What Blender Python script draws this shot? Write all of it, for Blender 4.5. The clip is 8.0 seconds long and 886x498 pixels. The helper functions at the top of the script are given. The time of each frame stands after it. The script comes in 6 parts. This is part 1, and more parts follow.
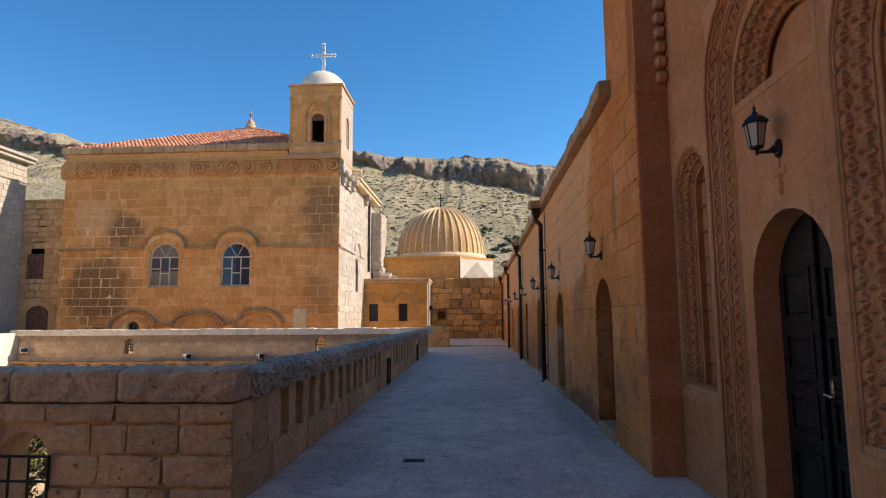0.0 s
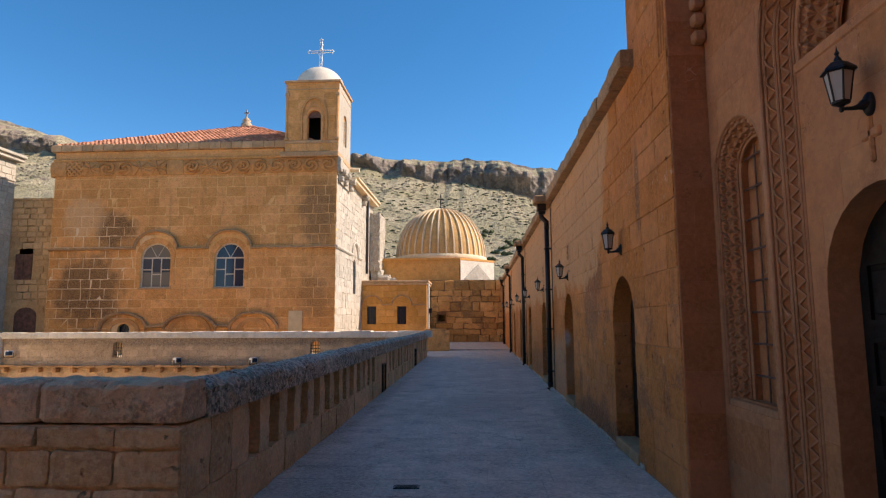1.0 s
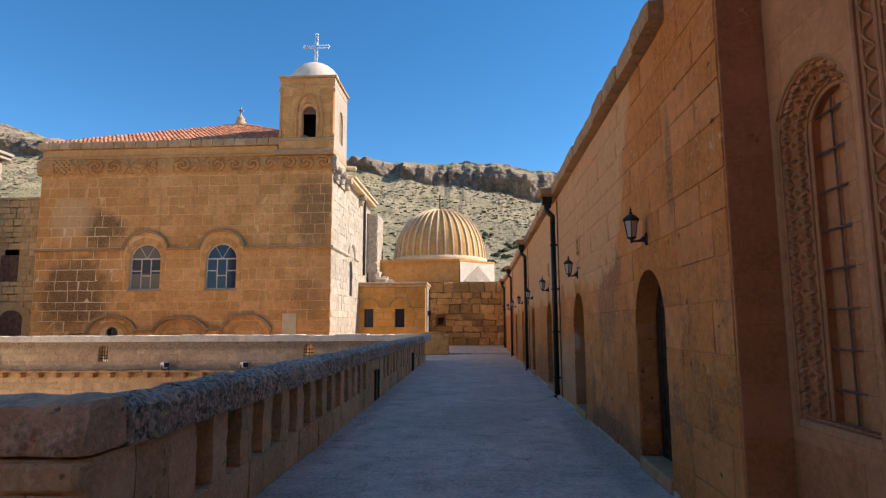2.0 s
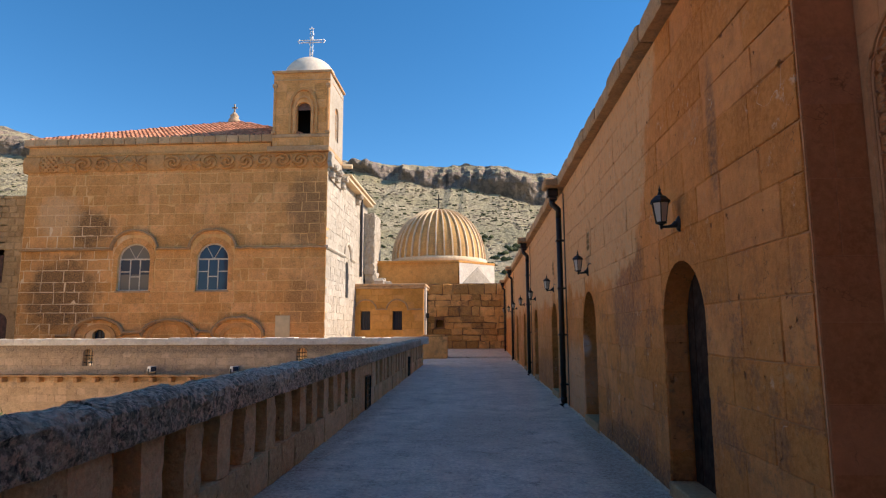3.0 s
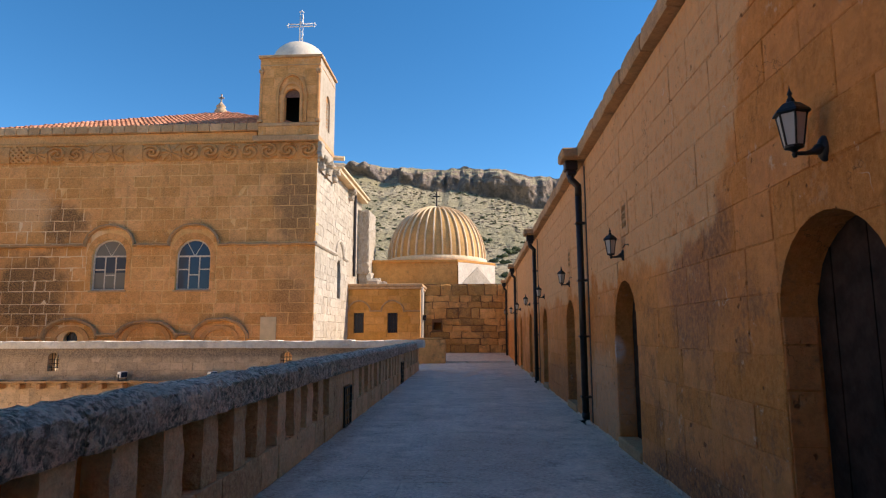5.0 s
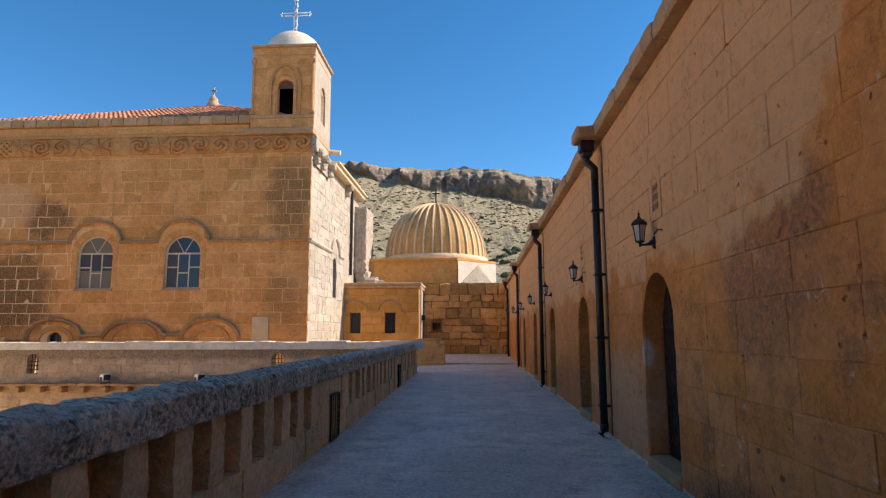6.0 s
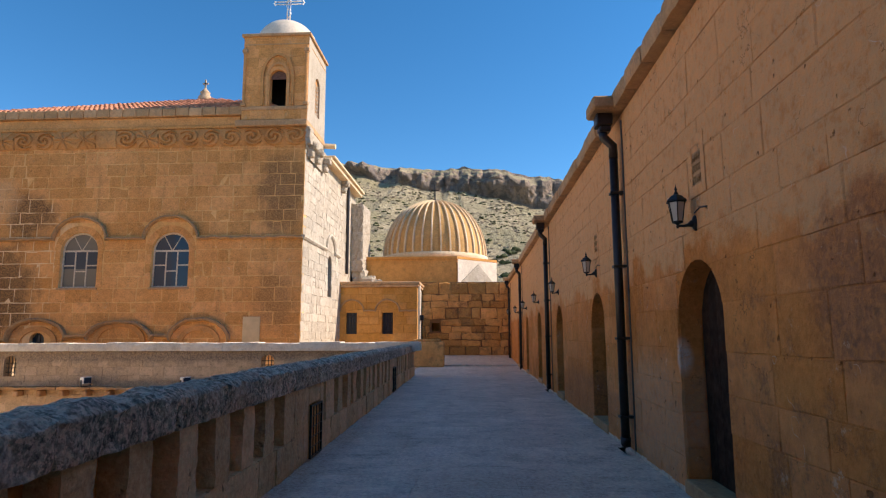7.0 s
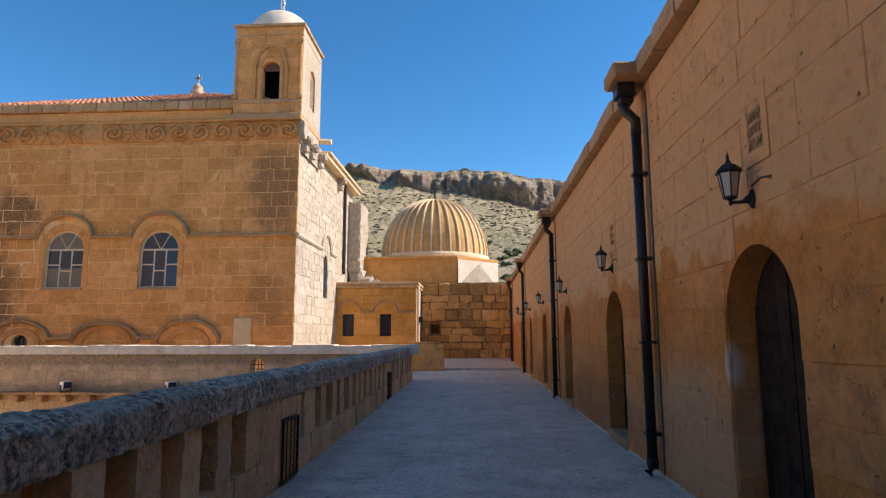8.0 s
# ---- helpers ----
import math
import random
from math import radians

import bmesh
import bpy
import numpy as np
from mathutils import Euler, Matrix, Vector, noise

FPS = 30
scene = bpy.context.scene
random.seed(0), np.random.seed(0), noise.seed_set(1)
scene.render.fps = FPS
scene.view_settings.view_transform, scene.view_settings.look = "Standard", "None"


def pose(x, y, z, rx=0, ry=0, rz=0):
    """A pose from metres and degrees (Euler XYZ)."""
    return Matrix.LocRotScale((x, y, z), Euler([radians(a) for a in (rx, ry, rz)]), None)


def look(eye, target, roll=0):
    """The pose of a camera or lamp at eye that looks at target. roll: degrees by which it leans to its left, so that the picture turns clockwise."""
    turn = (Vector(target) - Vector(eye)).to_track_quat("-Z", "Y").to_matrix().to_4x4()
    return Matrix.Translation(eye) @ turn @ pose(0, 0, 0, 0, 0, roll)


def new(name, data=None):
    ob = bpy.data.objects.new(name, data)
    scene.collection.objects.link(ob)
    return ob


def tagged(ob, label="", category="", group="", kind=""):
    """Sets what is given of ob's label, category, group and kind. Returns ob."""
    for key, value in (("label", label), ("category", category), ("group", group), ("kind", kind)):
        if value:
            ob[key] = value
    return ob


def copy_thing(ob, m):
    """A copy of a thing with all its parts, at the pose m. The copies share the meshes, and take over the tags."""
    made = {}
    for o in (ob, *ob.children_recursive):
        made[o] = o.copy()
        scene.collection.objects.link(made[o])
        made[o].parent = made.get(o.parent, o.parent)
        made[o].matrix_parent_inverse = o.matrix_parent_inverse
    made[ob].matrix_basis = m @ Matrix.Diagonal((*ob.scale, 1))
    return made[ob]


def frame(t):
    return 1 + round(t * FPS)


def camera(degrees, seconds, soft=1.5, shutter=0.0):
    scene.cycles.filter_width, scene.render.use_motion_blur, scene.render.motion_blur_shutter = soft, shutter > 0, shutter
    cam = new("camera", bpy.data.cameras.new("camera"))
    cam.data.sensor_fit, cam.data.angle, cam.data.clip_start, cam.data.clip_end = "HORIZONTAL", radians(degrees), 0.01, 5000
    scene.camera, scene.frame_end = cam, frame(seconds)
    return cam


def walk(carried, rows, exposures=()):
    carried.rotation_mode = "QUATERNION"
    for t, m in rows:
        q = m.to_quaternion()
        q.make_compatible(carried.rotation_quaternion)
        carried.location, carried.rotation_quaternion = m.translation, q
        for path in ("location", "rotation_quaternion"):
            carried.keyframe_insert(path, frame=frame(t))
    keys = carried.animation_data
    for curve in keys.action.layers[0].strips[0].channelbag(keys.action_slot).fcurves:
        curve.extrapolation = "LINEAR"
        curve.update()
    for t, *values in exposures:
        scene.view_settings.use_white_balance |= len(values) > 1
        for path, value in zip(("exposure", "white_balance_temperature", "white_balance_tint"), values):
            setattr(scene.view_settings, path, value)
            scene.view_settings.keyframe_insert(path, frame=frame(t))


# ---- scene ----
cam = camera(72.6, 8.0, soft=1.2)
METRES, EYE, TILT, LEAN, TURN = 8.8, 1.53, -0.45, 0.0, 3.3
ROWS = [
    (0.0, 0.0, 0.0, 0.0, 0.05, 7.13, 0.39),
    (0.5, 0.0028, 0.0573, 0.0005, 0.05, 7.29, 0.31),
    (1.0, 0.0024, 0.1143, 0.0003, 0.05, 7.43, 0.25),
    (1.5, 0.0044, 0.1768, -0.0005, 0.06, 7.59, 0.29),
    (3.0, 0.0133, 0.3586, -0.0013, -0.01, 8.01, 0.27),
    (3.5, 0.0161, 0.4175, -0.0023, -0.03, 8.15, 0.27),
    (4.0, 0.0171, 0.4809, -0.006, -0.07, 8.28, 0.2),
    (4.5, 0.0185, 0.542, -0.0069, -0.11, 8.34, 0.19),
    (6.0, 0.0174, 0.7393, -0.0046, -0.22, 8.41, 0.18),
    (6.5, 0.0203, 0.8031, -0.0054, -0.24, 8.43, 0.18),
    (7.0, 0.0214, 0.8724, -0.0044, -0.25, 8.48, 0.2),
    (7.5, 0.0241, 0.9345, -0.0036, -0.23, 8.56, 0.18),
    (8.0, 0.0278, 0.9991, -0.0021, -0.18, 8.67, 0.18),
]
walk(cam, [(t, pose(0, 0, EYE, TILT, LEAN, TURN) @ pose(METRES * x, METRES * y, METRES * z, 90 + pitch, roll, yaw)) for t, x, y, z, yaw, pitch, roll in ROWS],
     exposures=[(0.0, 0.58, 7250, 19), (8.0, 0.58, 7250, 19)])

# ---- world, sun, exposure ----
SUN_AZ, SUN_EL = radians(79), radians(36)
world = bpy.data.worlds.new("sky")
scene.world = world
world.use_nodes = True
wn = world.node_tree
sky = wn.nodes.new("ShaderNodeTexSky")
sky.sky_type, sky.sun_disc = "NISHITA", False
sky.sun_elevation, sky.sun_rotation = SUN_EL, SUN_AZ
sky.altitude, sky.air_density, sky.dust_density, sky.ozone_density = 1200, 0.92, 0.0, 4.0
rich = wn.nodes.new("ShaderNodeHueSaturation")
rich.inputs["Hue"].default_value, rich.inputs["Saturation"].default_value = 0.4935, 1.27
wn.links.new(sky.outputs["Color"], rich.inputs["Color"])
wn.links.new(rich.outputs["Color"], wn.nodes["Background"].inputs["Color"])
wn.nodes["Background"].inputs["Strength"].default_value = 0.143
sun_dir = Vector((math.sin(SUN_AZ) * math.cos(SUN_EL), math.cos(SUN_AZ) * math.cos(SUN_EL), math.sin(SUN_EL)))
sun_data = bpy.data.lights.new("sun", "SUN")
sun_data.energy, sun_data.angle, sun_data.color = 4.6, radians(0.53), (1.0, 0.93, 0.82)
sun = new("sun", sun_data)
sun.matrix_world = look(sun_dir * 100, (0, 0, 0))


# ---- materials ----
def nodes_of(name, rough=0.9, metal=0.0):
    m = bpy.data.materials.new(name)
    m.use_nodes = True
    b = m.node_tree.nodes["Principled BSDF"]
    b.inputs["Roughness"].default_value, b.inputs["Metallic"].default_value = rough, metal
    return m, m.node_tree, b


def nd(tree, kind, **inputs):
    n = tree.nodes.new(kind)
    for k, v in inputs.items():
        n.inputs[k.replace("_", " ")].default_value = v
    return n


def noise_node(tree, scale, detail=4.0, rough=0.55, stretch=None):
    g = tree.nodes.new("ShaderNodeNewGeometry")
    src = g.outputs["Position"]
    if stretch:
        mp = tree.nodes.new("ShaderNodeMapping")
        mp.inputs["Scale"].default_value = stretch
        tree.links.new(src, mp.inputs["Vector"])
        src = mp.outputs["Vector"]
    n = nd(tree, "ShaderNodeTexNoise", Scale=scale, Detail=detail, Roughness=rough)
    tree.links.new(src, n.inputs["Vector"])
    return n.outputs["Fac"]


def ramp(tree, fac, lo, hi, a=0.0, b=1.0):
    n = tree.nodes.new("ShaderNodeMapRange")
    n.interpolation_type = "SMOOTHSTEP"
    for k, v in (("From Min", lo), ("From Max", hi), ("To Min", a), ("To Max", b)):
        n.inputs[k].default_value = v
    tree.links.new(fac, n.inputs["Value"])
    return n.outputs["Result"]


def calc(tree, op, a, b):
    n = tree.nodes.new("ShaderNodeMath")
    n.operation = op
    for i, v in enumerate((a, b)):
        if isinstance(v, (int, float)):
            n.inputs[i].default_value = v
        else:
            tree.links.new(v, n.inputs[i])
    return n.outputs[0]


def mix(tree, fac, a, b, kind="MIX"):
    n = tree.nodes.new("ShaderNodeMix")
    n.data_type, n.blend_type = "RGBA", kind
    for sock, v in ((n.inputs[0], fac), (n.inputs[6], a), (n.inputs[7], b)):
        if isinstance(v, (int, float)):
            sock.default_value = v
        elif isinstance(v, tuple):
            sock.default_value = (*v, 1.0)
        else:
            tree.links.new(v, sock)
    return n.outputs[2]


def patch(tree, spot, size, edge=0.5, rough_scale=1.5):
    """A stain with an uneven rim round a place, as a mask."""
    g = tree.nodes.new("ShaderNodeNewGeometry")
    mp = tree.nodes.new("ShaderNodeMapping")
    mp.vector_type = "TEXTURE"
    mp.inputs["Location"].default_value, mp.inputs["Scale"].default_value = spot, size
    tree.links.new(g.outputs["Position"], mp.inputs["Vector"])
    ln = tree.nodes.new("ShaderNodeVectorMath")
    ln.operation = "LENGTH"
    tree.links.new(mp.outputs["Vector"], ln.inputs[0])
    d = calc(tree, "ADD", ln.outputs["Value"], calc(tree, "MULTIPLY", calc(tree, "SUBTRACT", noise_node(tree, rough_scale, 5.0), 0.5), 1.1))
    return ramp(tree, d, 1.0 - edge, 1.0 + edge * 0.4, 1.0, 0.0)


def stone(name, light, dark, grey=None, grey_amount=0.0, vary=0.35, bump=0.35, stains=(), streak=0.25, grey_scale=2.4, scratch=0.0, speckle=0.0, fine=22.0, pits=0.25, washes=(), layer=None):
    m, t, b = nodes_of(name, 0.92)

    def rich_tone(c, k=1.22):
        lum = 0.3 * c[0] + 0.6 * c[1] + 0.1 * c[2]
        return tuple(max(0.01, lum + (q - lum) * k) for q in c)

    light, dark = rich_tone(light), rich_tone(dark)
    broad = ramp(t, noise_node(t, 0.55, 5.0, 0.6), 0.3, 0.7)
    col = mix(t, broad, light, dark)
    col = mix(t, ramp(t, noise_node(t, 3.1, 6.0, 0.65), 0.35, 0.72, 0.0, 0.55), col, tuple(c * 0.62 for c in dark))
    oi = t.nodes.new("ShaderNodeObjectInfo")
    ge = t.nodes.new("ShaderNodeNewGeometry")
    rnd = calc(t, "FRACT", calc(t, "ADD", oi.outputs["Random"], ge.outputs["Random Per Island"]), 0.0)
    tone = ramp(t, rnd, 0.0, 1.0, 1.0 - vary, 1.0 + vary * 0.6)
    hs = nd(t, "ShaderNodeHueSaturation")
    t.links.new(tone, hs.inputs["Value"])
    t.links.new(ramp(t, rnd, 0.2, 1.0, 1.02, 0.96), hs.inputs["Saturation"])
    t.links.new(col, hs.inputs["Color"])
    col = hs.outputs["Color"]
    if streak:
        runs = ramp(t, noise_node(t, 1.3, 5.0, 0.6, (1.6, 1.6, 0.22)), 0.56, 0.75, 0.0, streak)
        col = mix(t, runs, col, tuple(c * 0.35 for c in dark))
    if grey:
        g = ramp(t, noise_node(t, grey_scale, 8.0, 0.72), 0.62 - 0.35 * grey_amount, 0.78 - 0.3 * grey_amount)
        col = mix(t, calc(t, "MULTIPLY", g, min(1.0, 0.5 + grey_amount)), col, grey)
    if speckle:
        dots = calc(t, "MULTIPLY", ramp(t, noise_node(t, 24.0, 8.0, 0.7), 0.42, 0.54), ramp(t, noise_node(t, 3.4, 5.0, 0.65), 0.34, 0.58, 0.3, 1.0))
        col = mix(t, calc(t, "MULTIPLY", dots, speckle), col, (0.03, 0.024, 0.021))
    for spot, size, colour, amount in (*stains, *washes):
        col = mix(t, calc(t, "MULTIPLY", patch(t, spot, size), amount), col, colour)
    if layer:
        col = layer(t, col, rnd)
    if scratch:
        line = calc(t, "ABSOLUTE", calc(t, "SUBTRACT", noise_node(t, 2.6, 2.0, 0.5), 0.5), 0.0)
        thin = calc(t, "MULTIPLY", ramp(t, line, 0.001, 0.005, 1.0, 0.0), ramp(t, noise_node(t, 3.2, 2.0), 0.6, 0.7))
        col = mix(t, calc(t, "MULTIPLY", thin, scratch), col, (0.72, 0.58, 0.46))
        crack = calc(t, "ABSOLUTE", calc(t, "SUBTRACT", noise_node(t, 1.7, 5.0, 0.6), 0.53), 0.0)
        dark_line = calc(t, "MULTIPLY", ramp(t, crack, 0.001, 0.006, 1.0, 0.0), ramp(t, noise_node(t, 1.4, 2.0), 0.55, 0.65))
        col = mix(t, calc(t, "MULTIPLY", dark_line, scratch), col, tuple(c * 0.25 for c in dark))
    blot = noise_node(t, 11.0, 6.0, 0.7)
    col = mix(t, ramp(t, blot, 0.5, 0.70, 0.0, 0.46), col, tuple(c * 0.45 for c in dark))
    col = mix(t, ramp(t, blot, 0.28, 0.46, 0.36, 0.0), col, tuple(min(1.0, c * 1.3) for c in light))
    grain = noise_node(t, fine, 8.0, 0.7)
    col = mix(t, ramp(t, grain, 0.36, 0.68, 0.0, 0.42), col, tuple(min(1.0, c * 1.35) for c in light))
    hole = ramp(t, noise_node(t, 9.0, 3.0, 0.5), 0.68, 0.74)
    col = mix(t, calc(t, "MULTIPLY", hole, pits), col, tuple(c * 0.3 for c in dark))
    t.links.new(col, b.inputs["Base Color"])
    h = calc(t, "SUBTRACT", calc(t, "ADD", grain, calc(t, "MULTIPLY", noise_node(t, 5.0, 6.0, 0.6), 1.6)), calc(t, "MULTIPLY", hole, 1.2 * pits))
    bp = nd(t, "ShaderNodeBump", Strength=bump, Distance=0.02)
    t.links.new(h, bp.inputs["Height"])
    t.links.new(bp.outputs["Normal"], b.inputs["Normal"])
    return m


def plain(name, colour, rough=0.5, metal=0.0, var=0.25, scale=14.0, bump=0.1, spec=0.5):
    m, t, b = nodes_of(name, rough, metal)
    b.inputs["Specular IOR Level"].default_value = spec
    col = mix(t, ramp(t, noise_node(t, scale, 5.0), 0.3, 0.7), tuple(c * (1 - var) for c in colour), tuple(min(1, c * (1 + var)) for c in colour))
    t.links.new(col, b.inputs["Base Color"])
    t.links.new(ramp(t, noise_node(t, scale * 2.3, 4.0), 0.3, 0.7, max(0.05, rough - 0.12), min(1.0, rough + 0.12)), b.inputs["Roughness"])
    bp = nd(t, "ShaderNodeBump", Strength=bump, Distance=0.01)
    t.links.new(noise_node(t, scale * 4, 5.0), bp.inputs["Height"])
    t.links.new(bp.outputs["Normal"], b.inputs["Normal"])
    return m


M_facade = stone("honey_limestone", (0.74, 0.403, 0.195), (0.60, 0.29, 0.125), grey=(0.55, 0.42, 0.27), grey_amount=0.14, vary=0.17, scratch=0.6, streak=0.5, pits=0.6, bump=1.0, fine=15.0,
                 stains=(((-9.0, 34.1, 7.9), (1.3, 2.0, 2.0), (0.10, 0.055, 0.03), 0.75), ((-22.3, 34.1, 3.4), (2.3, 2.0, 2.3), (0.06, 0.034, 0.02), 0.95),
                         ((-20.9, 34.1, 6.9), (1.3, 2.0, 1.2), (0.06, 0.034, 0.02), 0.92), ((-9.2, 34.1, 3.0), (1.0, 2.0, 1.5), (0.20, 0.10, 0.04), 0.6),
                         ((-22.8, 34.1, 7.6), (1.4, 2.0, 1.3), (0.62, 0.42, 0.24), 0.6)))
M_mortar = stone("lime_mortar", (0.86, 0.535, 0.285), (0.66, 0.36, 0.165), vary=0.0, bump=0.3, streak=0.3, washes=(((-22.2, 34.1, 4.6), (3.4, 2.0, 4.0), (0.80, 0.64, 0.44), 0.85),))
# Paler copy of the building stone; the sunlight is put into its colour.
M_side = stone("sunlit_limestone", (0.51, 0.455, 0.38), (0.40, 0.35, 0.28), grey=(0.27, 0.225, 0.175), grey_amount=0.3, vary=0.2, bump=1.0, pits=0.6)
def paler_top(t, col, rnd):
    """Upper courses paler, with a ragged limit, over a redder, blotched foot."""
    g = t.nodes.new("ShaderNodeNewGeometry")
    sp = t.nodes.new("ShaderNodeSeparateXYZ")
    t.links.new(g.outputs["Position"], sp.inputs[0])
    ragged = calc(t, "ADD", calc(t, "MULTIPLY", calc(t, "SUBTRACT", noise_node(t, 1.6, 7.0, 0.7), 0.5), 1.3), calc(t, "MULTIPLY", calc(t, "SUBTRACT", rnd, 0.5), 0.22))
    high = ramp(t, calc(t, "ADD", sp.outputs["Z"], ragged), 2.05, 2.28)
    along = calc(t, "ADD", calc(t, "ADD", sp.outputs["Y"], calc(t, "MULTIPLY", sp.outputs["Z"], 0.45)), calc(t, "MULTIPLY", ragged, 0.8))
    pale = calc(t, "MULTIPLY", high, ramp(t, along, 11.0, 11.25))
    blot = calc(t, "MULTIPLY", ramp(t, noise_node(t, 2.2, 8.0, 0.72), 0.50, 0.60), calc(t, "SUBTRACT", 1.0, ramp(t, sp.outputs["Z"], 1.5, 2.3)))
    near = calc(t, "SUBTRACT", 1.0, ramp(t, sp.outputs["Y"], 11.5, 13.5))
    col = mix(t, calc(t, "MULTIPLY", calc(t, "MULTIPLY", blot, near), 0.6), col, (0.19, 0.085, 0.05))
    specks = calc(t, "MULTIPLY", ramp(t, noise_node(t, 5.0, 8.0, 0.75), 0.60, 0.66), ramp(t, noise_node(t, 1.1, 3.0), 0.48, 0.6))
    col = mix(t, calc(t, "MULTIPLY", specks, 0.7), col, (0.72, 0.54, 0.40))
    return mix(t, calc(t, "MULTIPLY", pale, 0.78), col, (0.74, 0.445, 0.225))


M_wall = stone("orange_limestone", (0.71, 0.32, 0.14), (0.54, 0.20, 0.075), grey=(0.58, 0.40, 0.26), grey_amount=0.08, vary=0.10, bump=1.0, scratch=0.85, pits=0.8, streak=0.45, layer=paler_top,
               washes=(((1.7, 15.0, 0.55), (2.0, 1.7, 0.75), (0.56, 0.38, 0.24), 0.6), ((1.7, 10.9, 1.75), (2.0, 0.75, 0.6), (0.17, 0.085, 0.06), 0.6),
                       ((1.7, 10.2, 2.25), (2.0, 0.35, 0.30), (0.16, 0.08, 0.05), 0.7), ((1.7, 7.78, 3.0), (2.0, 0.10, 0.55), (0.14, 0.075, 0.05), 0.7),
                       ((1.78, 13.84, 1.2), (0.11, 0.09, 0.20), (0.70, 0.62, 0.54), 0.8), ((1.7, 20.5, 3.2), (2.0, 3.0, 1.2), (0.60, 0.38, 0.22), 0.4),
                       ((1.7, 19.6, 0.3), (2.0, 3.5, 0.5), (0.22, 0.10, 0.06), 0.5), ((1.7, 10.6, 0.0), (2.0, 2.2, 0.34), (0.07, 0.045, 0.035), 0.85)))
M_wall_mortar = stone("orange_mortar", (0.52, 0.24, 0.108), (0.38, 0.15, 0.06), vary=0.0, streak=0.2)
M_church = stone("red_sandstone", (0.51, 0.25, 0.134), (0.385, 0.168, 0.083), vary=0.07, bump=0.32, pits=0.25, streak=0.25, scratch=0.6)
M_church_joint = stone("pale_joint", (0.55, 0.29, 0.165), (0.41, 0.195, 0.105), vary=0.0, streak=0.0)
M_carved = stone("carved_sandstone", (0.50, 0.275, 0.16), (0.38, 0.185, 0.098), vary=0.1, bump=0.3, pits=0.1)
M_trim = stone("weathered_trim", (0.56, 0.37, 0.225), (0.41, 0.245, 0.135), grey=(0.16, 0.12, 0.085), grey_amount=0.3, vary=0.2, bump=0.7)
M_cornice = stone("carved_cornice", (0.64, 0.365, 0.185), (0.49, 0.25, 0.115), grey=(0.27, 0.18, 0.12), grey_amount=0.2, vary=0.15, bump=0.7)
M_parapet = stone("parapet_stone", (0.90, 0.63, 0.40), (0.70, 0.43, 0.25), grey=(0.42, 0.31, 0.22), grey_amount=0.26, vary=0.2, bump=1.2, pits=0.7, speckle=0.2)
M_parfront = stone("worn_coping", (0.86, 0.62, 0.43), (0.64, 0.43, 0.28), grey=(0.16, 0.12, 0.095), grey_amount=0.3, grey_scale=3.0, vary=0.2, bump=1.2, pits=0.7, speckle=0.35)
M_parcope = stone("lichen_coping", (0.90, 0.72, 0.56), (0.66, 0.50, 0.38), grey=(0.075, 0.056, 0.045), grey_amount=0.3, grey_scale=6.0, speckle=0.95, vary=0.25, bump=1.6, fine=30.0, pits=0.8)
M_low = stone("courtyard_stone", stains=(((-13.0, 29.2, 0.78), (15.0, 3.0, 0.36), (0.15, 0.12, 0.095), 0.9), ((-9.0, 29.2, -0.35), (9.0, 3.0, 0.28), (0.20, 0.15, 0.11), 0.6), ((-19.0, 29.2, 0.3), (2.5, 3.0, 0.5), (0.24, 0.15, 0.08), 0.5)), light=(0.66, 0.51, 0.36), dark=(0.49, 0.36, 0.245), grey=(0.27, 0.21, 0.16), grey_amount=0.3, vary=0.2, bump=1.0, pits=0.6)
# Near-white for sunlit coping and west wall; the sun's brightness is in the colour.
M_pale = stone("sunlit_pale_stone", (0.78, 0.72, 0.62), (0.66, 0.58, 0.48), grey=(0.35, 0.30, 0.25), grey_amount=0.12, vary=0.12, bump=0.6)
M_rough = stone("old_rubble", (0.72, 0.415, 0.19), (0.50, 0.24, 0.095), grey=(0.12, 0.06, 0.035), grey_amount=0.34, grey_scale=1.3, vary=0.55, bump=1.0, pits=0.5)
M_joint = stone("earth_joint", (0.26, 0.14, 0.075), (0.16, 0.08, 0.042), vary=0.0, bump=0.8)
M_annex = stone("annex_ochre", (0.64, 0.35, 0.145), (0.52, 0.25, 0.09), grey=(0.28, 0.15, 0.07), grey_amount=0.2, vary=0.16, bump=0.6, pits=0.5, streak=0.45)
M_hood = stone("blackened_moulding", (0.50, 0.32, 0.18), (0.36, 0.215, 0.12), grey=(0.13, 0.10, 0.085), grey_amount=0.42, vary=0.2, bump=0.9, pits=0.6)
M_under = plain("dark_tile_bed", (0.16, 0.075, 0.05), 0.95)
M_dome = stone("dome_ochre", (0.66, 0.43, 0.225), (0.52, 0.32, 0.155), grey=(0.26, 0.165, 0.09), grey_amount=0.3, pits=0.5, vary=0.1, bump=0.4)
M_rib = stone("dome_rib", (0.80, 0.66, 0.49), (0.68, 0.52, 0.35), vary=0.05, bump=0.3)
M_white = stone("white_plaster", (0.74, 0.665, 0.56), (0.62, 0.54, 0.44), vary=0.05, bump=0.35, streak=0.15)
